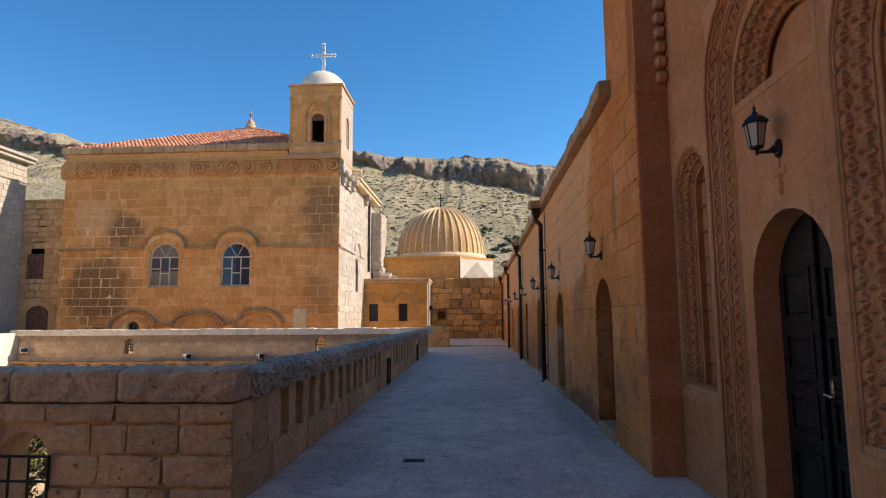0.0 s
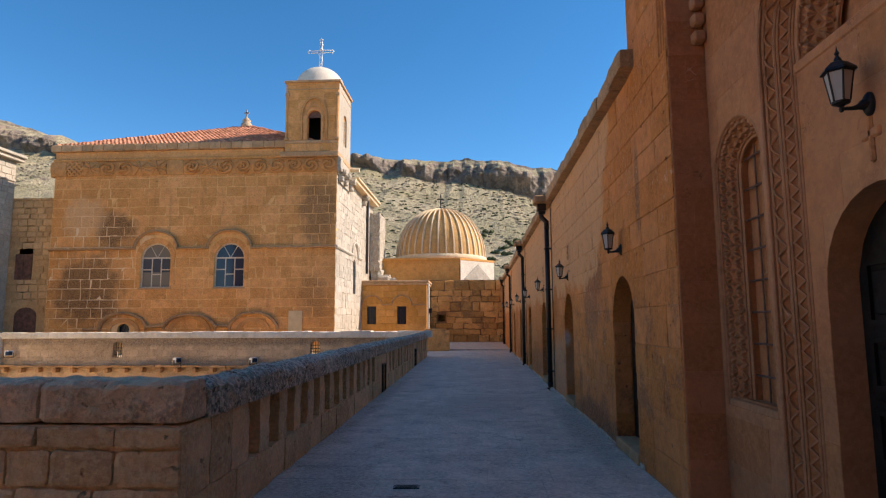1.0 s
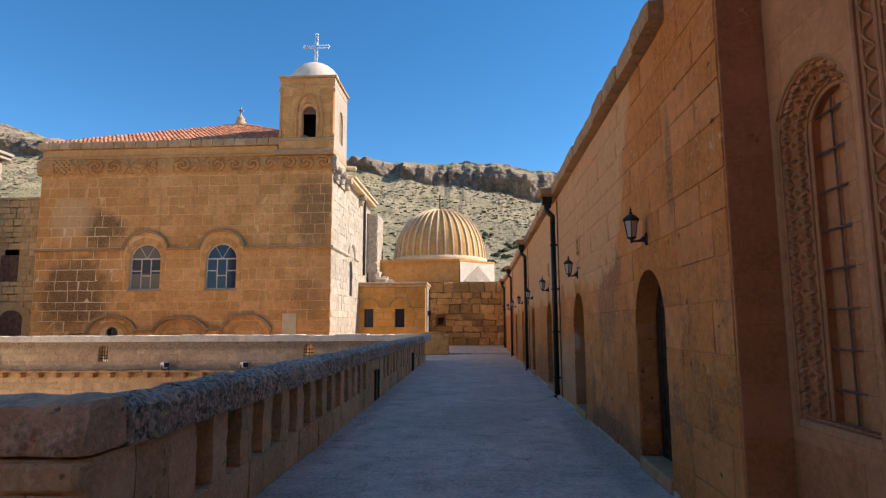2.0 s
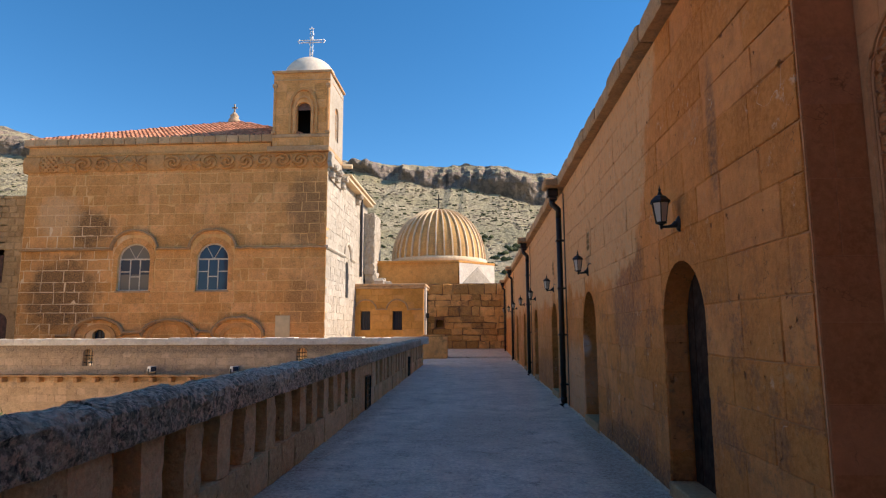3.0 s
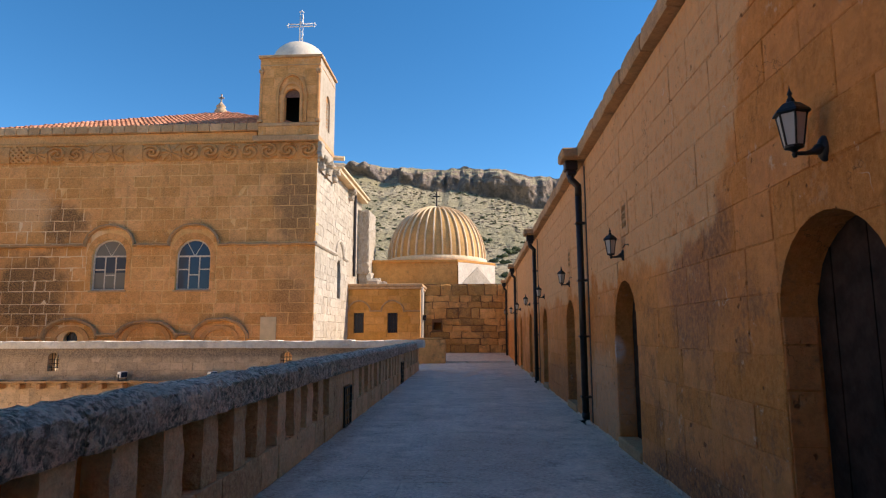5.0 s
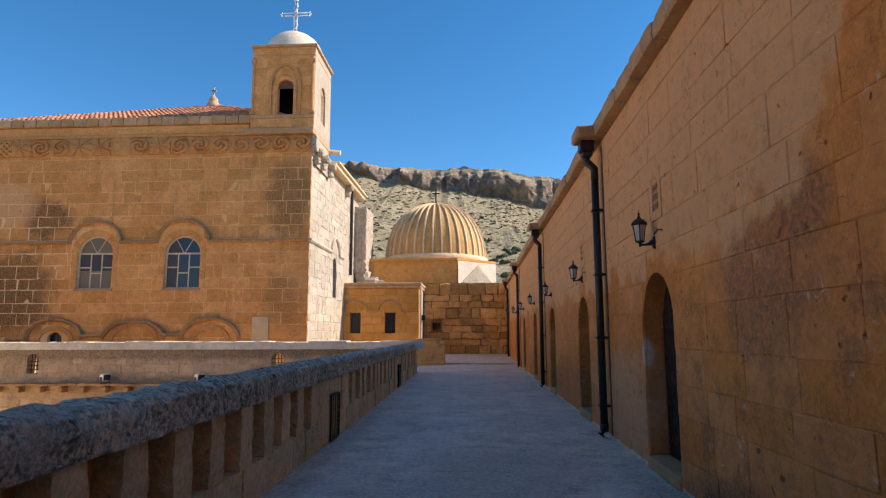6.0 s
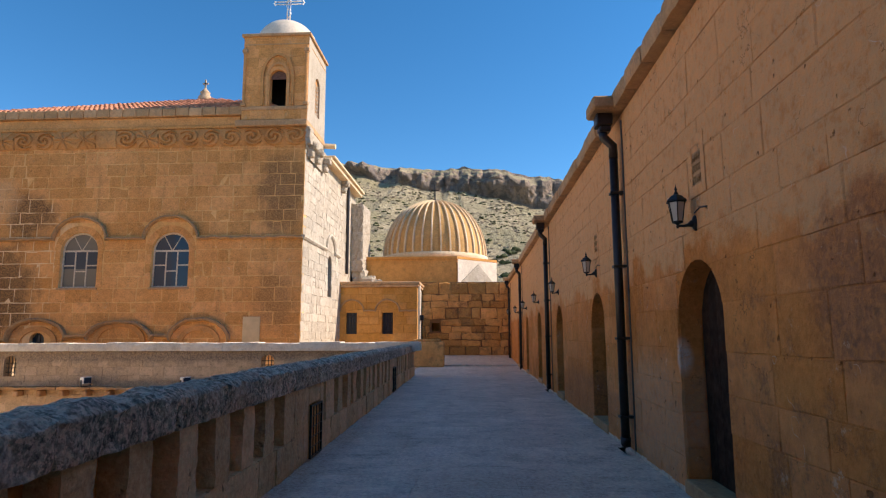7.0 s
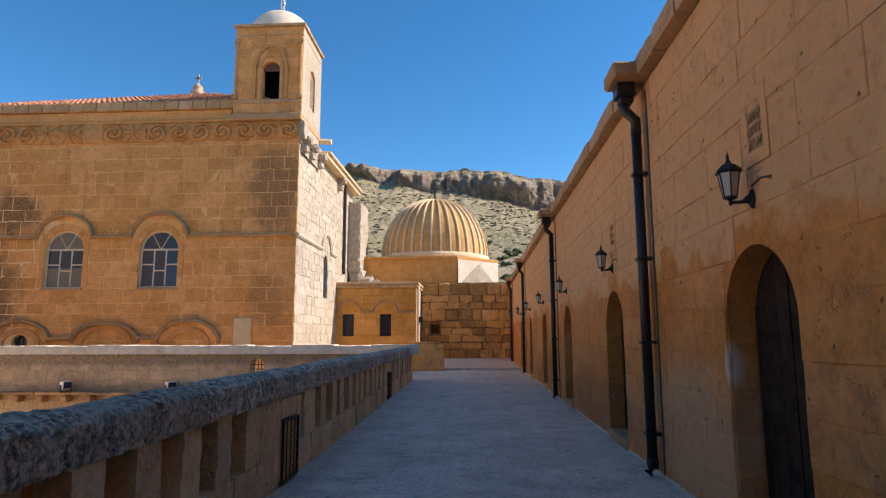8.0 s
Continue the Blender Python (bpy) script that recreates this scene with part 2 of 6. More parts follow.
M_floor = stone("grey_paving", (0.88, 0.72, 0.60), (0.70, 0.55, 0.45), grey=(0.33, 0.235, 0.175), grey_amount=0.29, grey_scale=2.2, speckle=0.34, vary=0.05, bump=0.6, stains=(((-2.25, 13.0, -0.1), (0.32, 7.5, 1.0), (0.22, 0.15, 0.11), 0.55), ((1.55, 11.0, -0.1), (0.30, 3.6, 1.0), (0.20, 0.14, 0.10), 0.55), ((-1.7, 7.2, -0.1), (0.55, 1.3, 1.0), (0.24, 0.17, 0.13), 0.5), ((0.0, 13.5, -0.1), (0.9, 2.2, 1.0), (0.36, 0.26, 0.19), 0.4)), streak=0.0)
M_grout = stone("paving_grout", (0.70, 0.60, 0.53), (0.56, 0.47, 0.41), vary=0.0, streak=0.0)
M_earth = stone("courtyard_earth", (0.60, 0.47, 0.32), (0.50, 0.37, 0.24), vary=0.0, streak=0.0)
M_tile = stone("terracotta_tile", (0.58, 0.285, 0.185), (0.40, 0.175, 0.11), grey=(0.50, 0.33, 0.22), grey_amount=0.15, vary=0.5, bump=0.3, streak=0.0)
M_iron = plain("black_iron", (0.018, 0.017, 0.017), 0.45, 0.3, 0.3)
M_rust = plain("rusty_iron", (0.15, 0.085, 0.065), 0.7, 0.2, 0.3)
M_pipe = plain("dark_brown_pipe", (0.022, 0.016, 0.015), 0.42, 0.2, 0.25, 6.0)
M_wood = plain("dark_wood", (0.030, 0.015, 0.010), 0.7, 0.0, 0.5, 6.0, 0.3, 0.2)
M_gate = stone("gate_rubble", (0.62, 0.43, 0.25), (0.46, 0.29, 0.155), grey=(0.30, 0.215, 0.14), grey_amount=0.2, vary=0.2, bump=0.9, pits=0.5)
M_wood_red = plain("reddish_wood", (0.13, 0.062, 0.042), 0.6, 0.0, 0.4, 4.0)
M_wood_black = plain("black_wood", (0.012, 0.009, 0.008), 0.55, 0.0, 0.5, 5.0, 0.3, 0.22)
M_frame = plain("grey_window_frame", (0.60, 0.50, 0.38), 0.6, 0.0, 0.2)
M_brass = plain("worn_brass", (0.55, 0.45, 0.30), 0.3, 0.9, 0.2)
M_silver = plain("silver_metal", (0.82, 0.81, 0.79), 0.4, 0.4, 0.1)
# Near-black that stands in for shade inside openings.
M_dark = plain("opening_shade", (0.02, 0.015, 0.012), 0.9, 0.0, 0.2)
M_cream = plain("cream_board", (0.62, 0.47, 0.27), 0.7, 0.0, 0.12, 2.0)
M_cable = plain("grey_cable", (0.08, 0.06, 0.05), 0.6)


def glass_mat(name, tint, rough=0.05):
    m, t, b = nodes_of(name, rough)
    b.inputs["Base Color"].default_value = (*tint, 1)
    b.inputs["Specular IOR Level"].default_value = 0.4
    bp = nd(t, "ShaderNodeBump", Strength=0.12, Distance=0.02)
    t.links.new(noise_node(t, 2.2, 2.0), bp.inputs["Height"])
    t.links.new(bp.outputs["Normal"], b.inputs["Normal"])
    return m


M_pane = glass_mat("blue_grey_pane", (0.022, 0.036, 0.062))
M_pane_dusty = glass_mat("dusty_pane", (0.16, 0.14, 0.11), 0.3)
M_lampglass = glass_mat("frosted_lamp_glass", (0.46, 0.43, 0.38), 0.35)


# ---- mesh helpers ----
def mesh_of(bm, name):
    bmesh.ops.recalc_face_normals(bm, faces=bm.faces)
    me = bpy.data.meshes.new(name)
    bm.to_mesh(me)
    bm.free()
    return me


def part(name, bm, material, parent=None, label="", smooth=False):
    me = mesh_of(bm, name) if isinstance(bm, bmesh.types.BMesh) else bm
    if not me.materials:
        me.materials.append(material)
    if smooth:
        for p in me.polygons:
            p.use_smooth = True
    ob = new(name, me)
    if parent is not None:
        ob.parent = parent
    if label:
        ob["label"] = label
    return ob


def thing(name, label, category, group="", kind="", at=None):
    ob = new(name)
    ob.empty_display_size = 0.2
    if at is not None:
        ob.matrix_world = at
    return tagged(ob, label, category, group, kind)


def box(bm, x0, x1, y0, y1, z0, z1, bevel=0.0):
    vs = [bm.verts.new((x, y, z)) for x in (x0, x1) for y in (y0, y1) for z in (z0, z1)]
    fs = [bm.faces.new([vs[i] for i in q]) for q in ((0, 1, 3, 2), (4, 6, 7, 5), (0, 4, 5, 1), (2, 3, 7, 6), (0, 2, 6, 4), (1, 5, 7, 3))]
    if bevel:
        es = list({e for f in fs for e in f.edges})
        bmesh.ops.bevel(bm, geom=es, offset=bevel, segments=1, affect="EDGES")
    return bm


def boxes(*specs, bevel=0.0):
    bm = bmesh.new()
    for s in specs:
        b2 = bmesh.new()
        box(b2, *s, bevel=bevel)
        me = bpy.data.meshes.new("t")
        b2.to_mesh(me)
        b2.free()
        bm.from_mesh(me)
        bpy.data.meshes.remove(me)
    return bm


def lathe(profile, seg=24, centre=(0, 0), bm=None, sweep=2 * math.pi, start=0.0):
    bm = bm or bmesh.new()
    closed = abs(sweep - 2 * math.pi) < 1e-6
    n = seg if closed else seg + 1
    rings = []
    for r, z in profile:
        rings.append([bm.verts.new((centre[0] + r * math.cos(start + sweep * i / seg), centre[1] + r * math.sin(start + sweep * i / seg), z)) for i in range(n)])
    for a, b in zip(rings, rings[1:]):
        for i in range(n if closed else n - 1):
            j = (i + 1) % n
            bm.faces.new((a[i], a[j], b[j], b[i]))
    return bm


def tube(points, r, seg=8, bm=None):
    """A round bar along a line of points."""
    bm = bm or bmesh.new()
    pts = [Vector(p) for p in points]
    rings = []
    for i, p in enumerate(pts):
        d = (pts[min(i + 1, len(pts) - 1)] - pts[max(i - 1, 0)]).normalized()
        a = d.cross(Vector((0, 0, 1)) if abs(d.z) < 0.9 else Vector((1, 0, 0))).normalized()
        b = d.cross(a)
        rr = r[i] if isinstance(r, (list, tuple)) else r
        rings.append([bm.verts.new(p + rr * (math.cos(2 * math.pi * k / seg) * a + math.sin(2 * math.pi * k / seg) * b)) for k in range(seg)])
    for a, b in zip(rings, rings[1:]):
        for k in range(seg):
            bm.faces.new((a[k], a[(k + 1) % seg], b[(k + 1) % seg], b[k]))
    bm.faces.new(rings[0])
    bm.faces.new(rings[-1][::-1])
    return bm


def arch(u0, u1, vs, rise, seg=14, power=0.5):
    """Points of an arch from (u0, vs) over to (u1, vs)."""
    c, h = (u0 + u1) / 2, (u1 - u0) / 2
    out = []
    for i in range(seg + 1):
        a = math.pi * i / seg
        out.append((c - h * math.cos(a), vs + rise * math.sin(a) ** (2 * power)))
    return out


def opening(u0, u1, v0, vs, rise):
    return dict(u0=u0, u1=u1, v0=v0, vs=vs, rise=rise, pts=arch(u0, u1, vs, rise) if rise > 0 else [(u0, vs), (u1, vs)])


def wall_bm(u0, u1, v0, v1, holes, depth, back=True):
    """A wall in the plane (u, v), front at w = 0, with openings that go through it."""
    bm = bmesh.new()

    def quad(*ps):
        bm.faces.new([bm.verts.new(p) for p in ps])

    def face(ps):
        quad(*[(u, 0, v) for u, v in ps])
        if back:
            quad(*[(u, depth, v) for u, v in ps[::-1]])

    cur = u0
    for h in sorted(holes, key=lambda k: k["u0"]):
        face([(cur, v0), (h["u0"], v0), (h["u0"], v1), (cur, v1)])
        if h["v0"] > v0 + 1e-4:
            face([(h["u0"], v0), (h["u1"], v0), (h["u1"], h["v0"]), (h["u0"], h["v0"])])
            quad((h["u0"], 0, h["v0"]), (h["u1"], 0, h["v0"]), (h["u1"], depth, h["v0"]), (h["u0"], depth, h["v0"]))
        for a, b in zip(h["pts"], h["pts"][1:]):
            face([a, b, (b[0], v1), (a[0], v1)])
            quad((a[0], 0, a[1]), (b[0], 0, b[1]), (b[0], depth, b[1]), (a[0], depth, a[1]))
        for u, s in ((h["u0"], 1), (h["u1"], -1)):
            quad((u, 0, h["v0"]), (u, 0, h["vs"]), (u, depth, h["vs"]), (u, depth, h["v0"]))
        cur = h["u1"]
    face([(cur, v0), (u1, v0), (u1, v1), (cur, v1)])
    for u in (u0, u1):
        quad((u, 0, v0), (u, depth, v0), (u, depth, v1), (u, 0, v1))
    quad((u0, 0, v1), (u1, 0, v1), (u1, depth, v1), (u0, depth, v1))
    bmesh.ops.remove_doubles(bm, verts=bm.verts, dist=1e-4)
    bmesh.ops.recalc_face_normals(bm, faces=bm.faces)
    return bm


def fill_bm(points, w0, w1):
    """A flat plate with the outline given in (u, v), from w0 to w1."""
    bm = bmesh.new()
    a = [bm.verts.new((u, w0, v)) for u, v in points]
    b = [bm.verts.new((u, w1, v)) for u, v in points]
    bm.faces.new(a)
    bm.faces.new(b[::-1])
    for i in range(len(a)):
        j = (i + 1) % len(a)
        bm.faces.new((a[i], b[i], b[j], a[j]))
    return bm


def band_bm(inner, outer, w0, w1):
    """A band between two lines of points, from w0 (front) to w1."""
    bm = bmesh.new()
    r = [[bm.verts.new((u, w, v)) for u, v in line] for line, w in ((inner, w0), (outer, w0), (outer, w1), (inner, w1))]
    for k in range(4):
        a, b = r[k], r[(k + 1) % 4]
        for i in range(len(a) - 1):
            bm.faces.new((a[i], a[i + 1], b[i + 1], b[i]))
    for e in (0, -1):
        bm.faces.new([q[e] for q in r])
    return bm


def rail_bm(line, thick_u, w0, w1, v_thick):
    """A moulding that follows a line of points in (u, v)."""
    bm = bmesh.new()
    rings = []
    for i, (u, v) in enumerate(line):
        p, q = line[max(i - 1, 0)], line[min(i + 1, len(line) - 1)]
        d = Vector((q[0] - p[0], q[1] - p[1])).normalized()
        n = Vector((-d.y, d.x))
        h = v_thick
        rings.append([bm.verts.new(c) for c in ((u, w1, v), (u, w0 * 0.5, v), (u + n.x * h * 0.45, w0, v + n.y * h * 0.45), (u + n.x * h, w0 * 0.9, v + n.y * h), (u + n.x * h, w1, v + n.y * h))])
    for a, b in zip(rings, rings[1:]):
        for k in range(5):
            bm.faces.new((a[k], b[k], b[(k + 1) % 5], a[(k + 1) % 5]))
    bm.faces.new(rings[0])
    bm.faces.new(rings[-1][::-1])
    return bm


def free_spans(u0, u1, v0, v1, holes, margin):
    """What is left of a course between the openings."""
    spans = [(u0, u1)]
    for h in holes:
        m = margin
        top = h["vs"] + h["rise"]
        if v1 <= h["v0"] + 0.02 or v0 >= top + m:
            continue
        c, half = (h["u0"] + h["u1"]) / 2, (h["u1"] - h["u0"]) / 2
        if v0 <= h["vs"] or h["rise"] <= 0:
            reach = half + m
        else:
            k = (v0 - h["vs"]) / (h["rise"] + m)
            reach = (half + m) * math.sqrt(max(0.0, 1 - k * k))
        a, b = c - reach, c + reach
        nxt = []
        for s, e in spans:
            if b <= s or a >= e:
                nxt.append((s, e))
            else:
                if a - s > 0.06:
                    nxt.append((s, a))
                if e - b > 0.06:
                    nxt.append((b, e))
        spans = nxt
    return spans


BLOCK_CACHE = {}


def block_mesh(lu, lv, proud, bev, material, rnd, wob=0.0):
    """A dressed stone: its face stands proud, its arrises are worn."""
    key = (round(lu, 2), round(lv, 2), proud, bev, material.name, rnd)
    if key in BLOCK_CACHE:
        return BLOCK_CACHE[key]
    rg = random.Random(hash((round(lu, 2), round(lv, 2), rnd)) % 100000)
    hu, hv = lu / 2, lv / 2

    def ring(du, w, j):
        k = []
        for su, sv in ((-1, -1), (0.1, -1), (1, -1), (1, 1), (-0.15, 1), (-1, 1)):
            k.append((su * (hu - (du if abs(su) == 1 else 0)) + rg.uniform(-j, j), w + rg.uniform(-j, j) * 0.5, sv * (hv - du) + rg.uniform(-j, j)))
        return k

    vs = ring(0, 0.03, 0) + ring(0, -proud * 0.35, wob) + ring(bev, -proud, wob)
    fs = []
    for r in (0, 6):
        for i in range(6):
            j = (i + 1) % 6
            fs.append((r + i, r + j, r + 6 + j, r + 6 + i))
    fs += [(12, 13, 16, 17), (13, 14, 15, 16)]
    me = bpy.data.meshes.new("stone_block")
    me.from_pydata(vs, [], fs)
    me.materials.append(material)
    BLOCK_CACHE[key] = me
    return me


def ashlar(parent, place, u0, u1, v0, v1, courses, lengths, holes, material, seed, name="stone_block", gap=0.012, proud=0.012, bev=0.008, wob=0.004, margin=0.16, near=None, limit=300, tilt=0.0):
    """Courses of stones on a wall; those in the stretch `near` are objects, the rest one mesh."""
    rg = random.Random(seed)
    v, made = v0, 0
    rest_v, rest_f = [], []
    while v < v1 - 0.03:
        hgt = min(rg.choice(courses), v1 - v)
        if v1 - (v + hgt) < 0.12:
            hgt = v1 - v
        for s, e in free_spans(u0, u1, v, v + hgt, holes, margin):
            u = s - (rg.uniform(0, lengths[-1] * 0.6) if s == u0 else 0)
            while u < e - 0.02:
                ln = round(rg.uniform(lengths[0], lengths[-1]) / 0.04) * 0.04
                a, b = max(u, s), min(u + ln, e)
                if e - b < 0.14:
                    b = e
                u = b if b == e else u + ln
                if b - a < 0.05:
                    continue
                me = block_mesh(b - a - gap, hgt - gap, proud, bev, material, rg.randrange(3), wob)
                cu, cv, dw = (a + b) / 2, v + hgt / 2, rg.uniform(-0.5, 0.5) * proud * 0.5
                loc = place @ Matrix.Translation((cu, dw, cv))
                if tilt:
                    loc = loc @ Matrix.Rotation(rg.uniform(-tilt, tilt), 4, "Y")
                if made < limit and (near is None or (near[0] <= cu <= near[1] and cv <= near[2])):
                    ob = new(name, me)
                    ob.matrix_world = loc
                    ob.parent = parent
                    made += 1
                else:
                    base = len(rest_v)
                    rest_v += [tuple(loc @ q.co) for q in me.vertices]
                    rest_f += [tuple(base + i for i in p.vertices) for p in me.polygons]
        v += hgt
    if rest_v:
        me = bpy.data.meshes.new("stonework")
        me.from_pydata(rest_v, [], rest_f)
        me.materials.append(material)
        ob = new("stonework", me)
        ob.parent = parent
        ob["kind"] = "stuff"
    return made


def voussoirs(parent, place, h, width, material, seed, n=9, proud=0.012, legs=True, name="voussoir"):
    """The ring of cut stones round an arched opening."""
    rg = random.Random(seed)
    c, half, r = (h["u0"] + h["u1"]) / 2, (h["u1"] - h["u0"]) / 2, h["rise"]
    for i in range(n):
        a0, a1 = math.pi * i / n + 0.004, math.pi * (i + 1) / n - 0.004
        inn, out = [], []
        for k in range(4):
            a = a0 + (a1 - a0) * k / 3
            inn.append((c - half * math.cos(a), h["vs"] + r * math.sin(a)))
            out.append((c - (half + width) * math.cos(a), h["vs"] + (r + width) * math.sin(a)))
        p = proud * rg.uniform(0.7, 1.2)
        ob = part(name, band_bm(inn, out, -p, 0.03), material, parent)
        ob.matrix_world = place
    if legs:
        for u_in, sgn in ((h["u0"], -1), (h["u1"], 1)):
            v = h["v0"]
            while v < h["vs"] - 0.05:
                hh = min(rg.choice((0.3, 0.36, 0.42)), h["vs"] - v)
                if h["vs"] - v - hh < 0.12:
                    hh = h["vs"] - v
                w = width * rg.uniform(0.85, 1.0)
                me = block_mesh(w - 0.01, hh - 0.012, proud, 0.008, material, rg.randrange(3), 0.003)
                ob = new("jamb_stone", me)
                ob.matrix_world = place @ Matrix.Translation((u_in + sgn * w / 2, 0, v + hh / 2))
                ob.parent = parent
                v += hh


def facing(origin, toward):
    """Wall coordinates (u along, w into the wall, v up) to the world. toward: the side the face looks to."""
    ang = {"-y": 0.0, "+x": math.pi / 2, "+y": math.pi, "-x": -math.pi / 2}[toward] if isinstance(toward, str) else toward
    return Matrix.Translation(origin) @ Matrix.Rotation(ang, 4, "Z")


def placed(bm, place):
    bm.transform(place)
    return bm


def structure(name, bm, material, label, category="wall", smooth=False):
    return tagged(part(name, bm, material, None, "", smooth), label, category, "", "structure")


# ---- ground, courtyard and walkway ----
structure("ground", boxes((-900, 900, -500, 160, -6.2, -5.6)), M_earth, "pale dry earth round the monastery", "ground")
structure("courtyard_floor", boxes((-27, -2.9, 5.7, 29.3, -5.6, -5.0)), M_earth, "sunlit pale stone courtyard floor", "floor")
FLOOR = -0.09
structure("terrace", boxes((-32, -2.9, 29.7, 36, -5.6, FLOOR)), M_low, "stone terrace below the church front", "terrace")
walkway = structure("floor", boxes((-2.9, 2.4, -9, 36.9, -5.6, FLOOR - 0.012)), M_grout, "blue-grey shaded stone paving of the roof walkway", "floor")
upper = boxes((-9.0, 1.9, 36.9, 45.2, -5.6, FLOOR + 0.075))
for q in upper.verts:
    if q.co.z > -1 and q.co.y > 40:
        q.co.z = 0.16
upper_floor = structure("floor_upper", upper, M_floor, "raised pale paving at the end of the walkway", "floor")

# ---- the long wall with doors ----
XW = 1.77
P_R = facing((XW, 0, 0), "-x")
DOOR_Y = [8.72 + 4.565 * i for i in range(7)]
DOOR_W, DOOR_SPRING, DOOR_RISE = 1.12, 1.53, 0.57
R_HOLES = [opening(-y - DOOR_W / 2, -y + DOOR_W / 2, 0.03, DOOR_SPRING, DOOR_RISE) for y in DOOR_Y]
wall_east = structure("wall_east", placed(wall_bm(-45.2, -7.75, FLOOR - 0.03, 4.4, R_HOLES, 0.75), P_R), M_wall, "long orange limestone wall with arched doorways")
structure("wall_east_back", boxes((2.6, 7.0, 7.75, 45.2, 0, 4.5)), M_wall_mortar, "plain building mass behind the long wall", "building")

# ---- the church block beside the start of the walk ----
XC = 2.05
CHURCH = Matrix.Translation((0, 0, 1.53)) @ Matrix.Scale(1.03, 4) @ Matrix.Translation((0, 0, -1.53))
P_C = CHURCH @ facing((XC, 0, 0), "-x")
tall_block = structure("wall_church_corner", placed(boxes((1.722, 2.6, 6.354, 7.75, -0.1, 8.5)), CHURCH), M_church_joint, "smooth red sandstone corner of the tall church")
PORTAL = opening(-5.37, -3.58, -0.05, 3.44, 0.90)
WIN_A = opening(-6.30, -5.42, 0.84, 2.78, 0.40)
WIN_B = opening(-3.49, -1.85, 0.80, 2.95, 0.82)
wall_church = structure("wall_church", placed(wall_bm(-6.35, 9.0, -0.1, 8.5, [PORTAL, WIN_A, WIN_B], 0.17), P_C), M_church_joint, "smooth red sandstone church wall with carved openings")
structure("wall_church_back", placed(boxes((2.62, 7, -8.8, 7.6, -0.1, 8.5)), CHURCH), M_church, "plain church mass", "building")
N_DOOR = opening(-5.02, -3.87, 0.0, 1.74, 0.57)
N_NICHE = opening(-5.16, -3.90, 3.32, 3.42, 0.64)
P_N = CHURCH @ facing((XC + 0.172, 0, 0), "-x")
wall_door = structure("wall_portal", placed(wall_bm(-5.8, -3.2, -0.1, 3.32, [N_DOOR], 0.36), P_N), M_church_joint, "recessed smooth wall round the church door")
structure("wall_portal_upper", placed(wall_bm(-5.8, -3.2, 3.322, 5.2, [N_NICHE], 0.2, back=False), P_N), M_church, "smooth wall with an arched niche over the church door")
# Out of view; added to keep southern sky light off the near faces.
structure("wall_south", boxes((-32, 7, -9.6, -9, -5.6, 12.0)), M_church, "unseen wall added behind the start of the walk to cut sky light")

# ---- far end ----
wall_end = structure("wall_end", placed(wall_bm(-3.6, 2.4, 0, 4.62, [opening(-2.95, -2.45, 1.62, 2.12, 0)], 0.9), facing((0, 45.0, 0), "-y")), M_joint, "rough old wall closing the walkway")

# ---- low wall across the courtyard ----
YL = 29.3
P_L = facing((0, YL, 0), "-y")
L_HOLES = [opening(-7.96, -7.48, 0.05, 0.50, 0.22), opening(-17.55, -17.08, -0.05, 0.48, 0.22)]
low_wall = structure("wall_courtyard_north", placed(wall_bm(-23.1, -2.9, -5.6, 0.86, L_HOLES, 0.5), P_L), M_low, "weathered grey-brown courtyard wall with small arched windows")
structure("wall_courtyard_west", boxes((-23.7, -23.1, 5, YL, -5.6, 1.0)), M_pale, "sunlit pale courtyard wall")

# ---- church of the dome tower: main hall ----
YF = 34.2
P_F = facing((0, YF, 0), "-y")
XL, XR = -24.7, -8.0
F_WINS = [opening(-19.25, -17.5, 3.57, 5.28, 0.86), opening(-14.95, -13.22, 3.57, 5.25, 0.86)]
F_LOW = [opening(-20.4, -19.7, 0.5, 1.22, 0.33)]
hall = thing("church_hall", "honey limestone church hall with arched windows and tiled roof", "church")
front = part("front_wall", placed(wall_bm(XL, XR, -0.1, 10.15, F_WINS + F_LOW, 0.5), P_F), M_mortar, hall, "shaded orange ashlar front with dark stains")
side = part("side_wall", placed(wall_bm(YF + 0.5, 46.0, 0, 10.3, [opening(39.0, 39.8, 3.4, 5.2, 0.4)], 0.6), facing((XR, 0, 0), "+x")), M_side, hall, "sunlit pale side wall")
part("rear_mass", boxes((XL, XR - 0.65, YF + 0.55, 48.0, 0, 11.6)), M_side, hall)

def eroded(line, seed, step=0.35, amp=0.02):
    """The line cut into short lengths with a worn, uneven course."""
    rg, out = random.Random(seed), []
    for (a, b), (c, d) in zip(line, line[1:]):
        n = max(1, int(math.hypot(c - a, d - b) / step))
        out += [(a + (c - a) * k / n, b + (d - b) * k / n + rg.uniform(-amp, amp)) for k in range(n)]
    return out + [line[-1]]


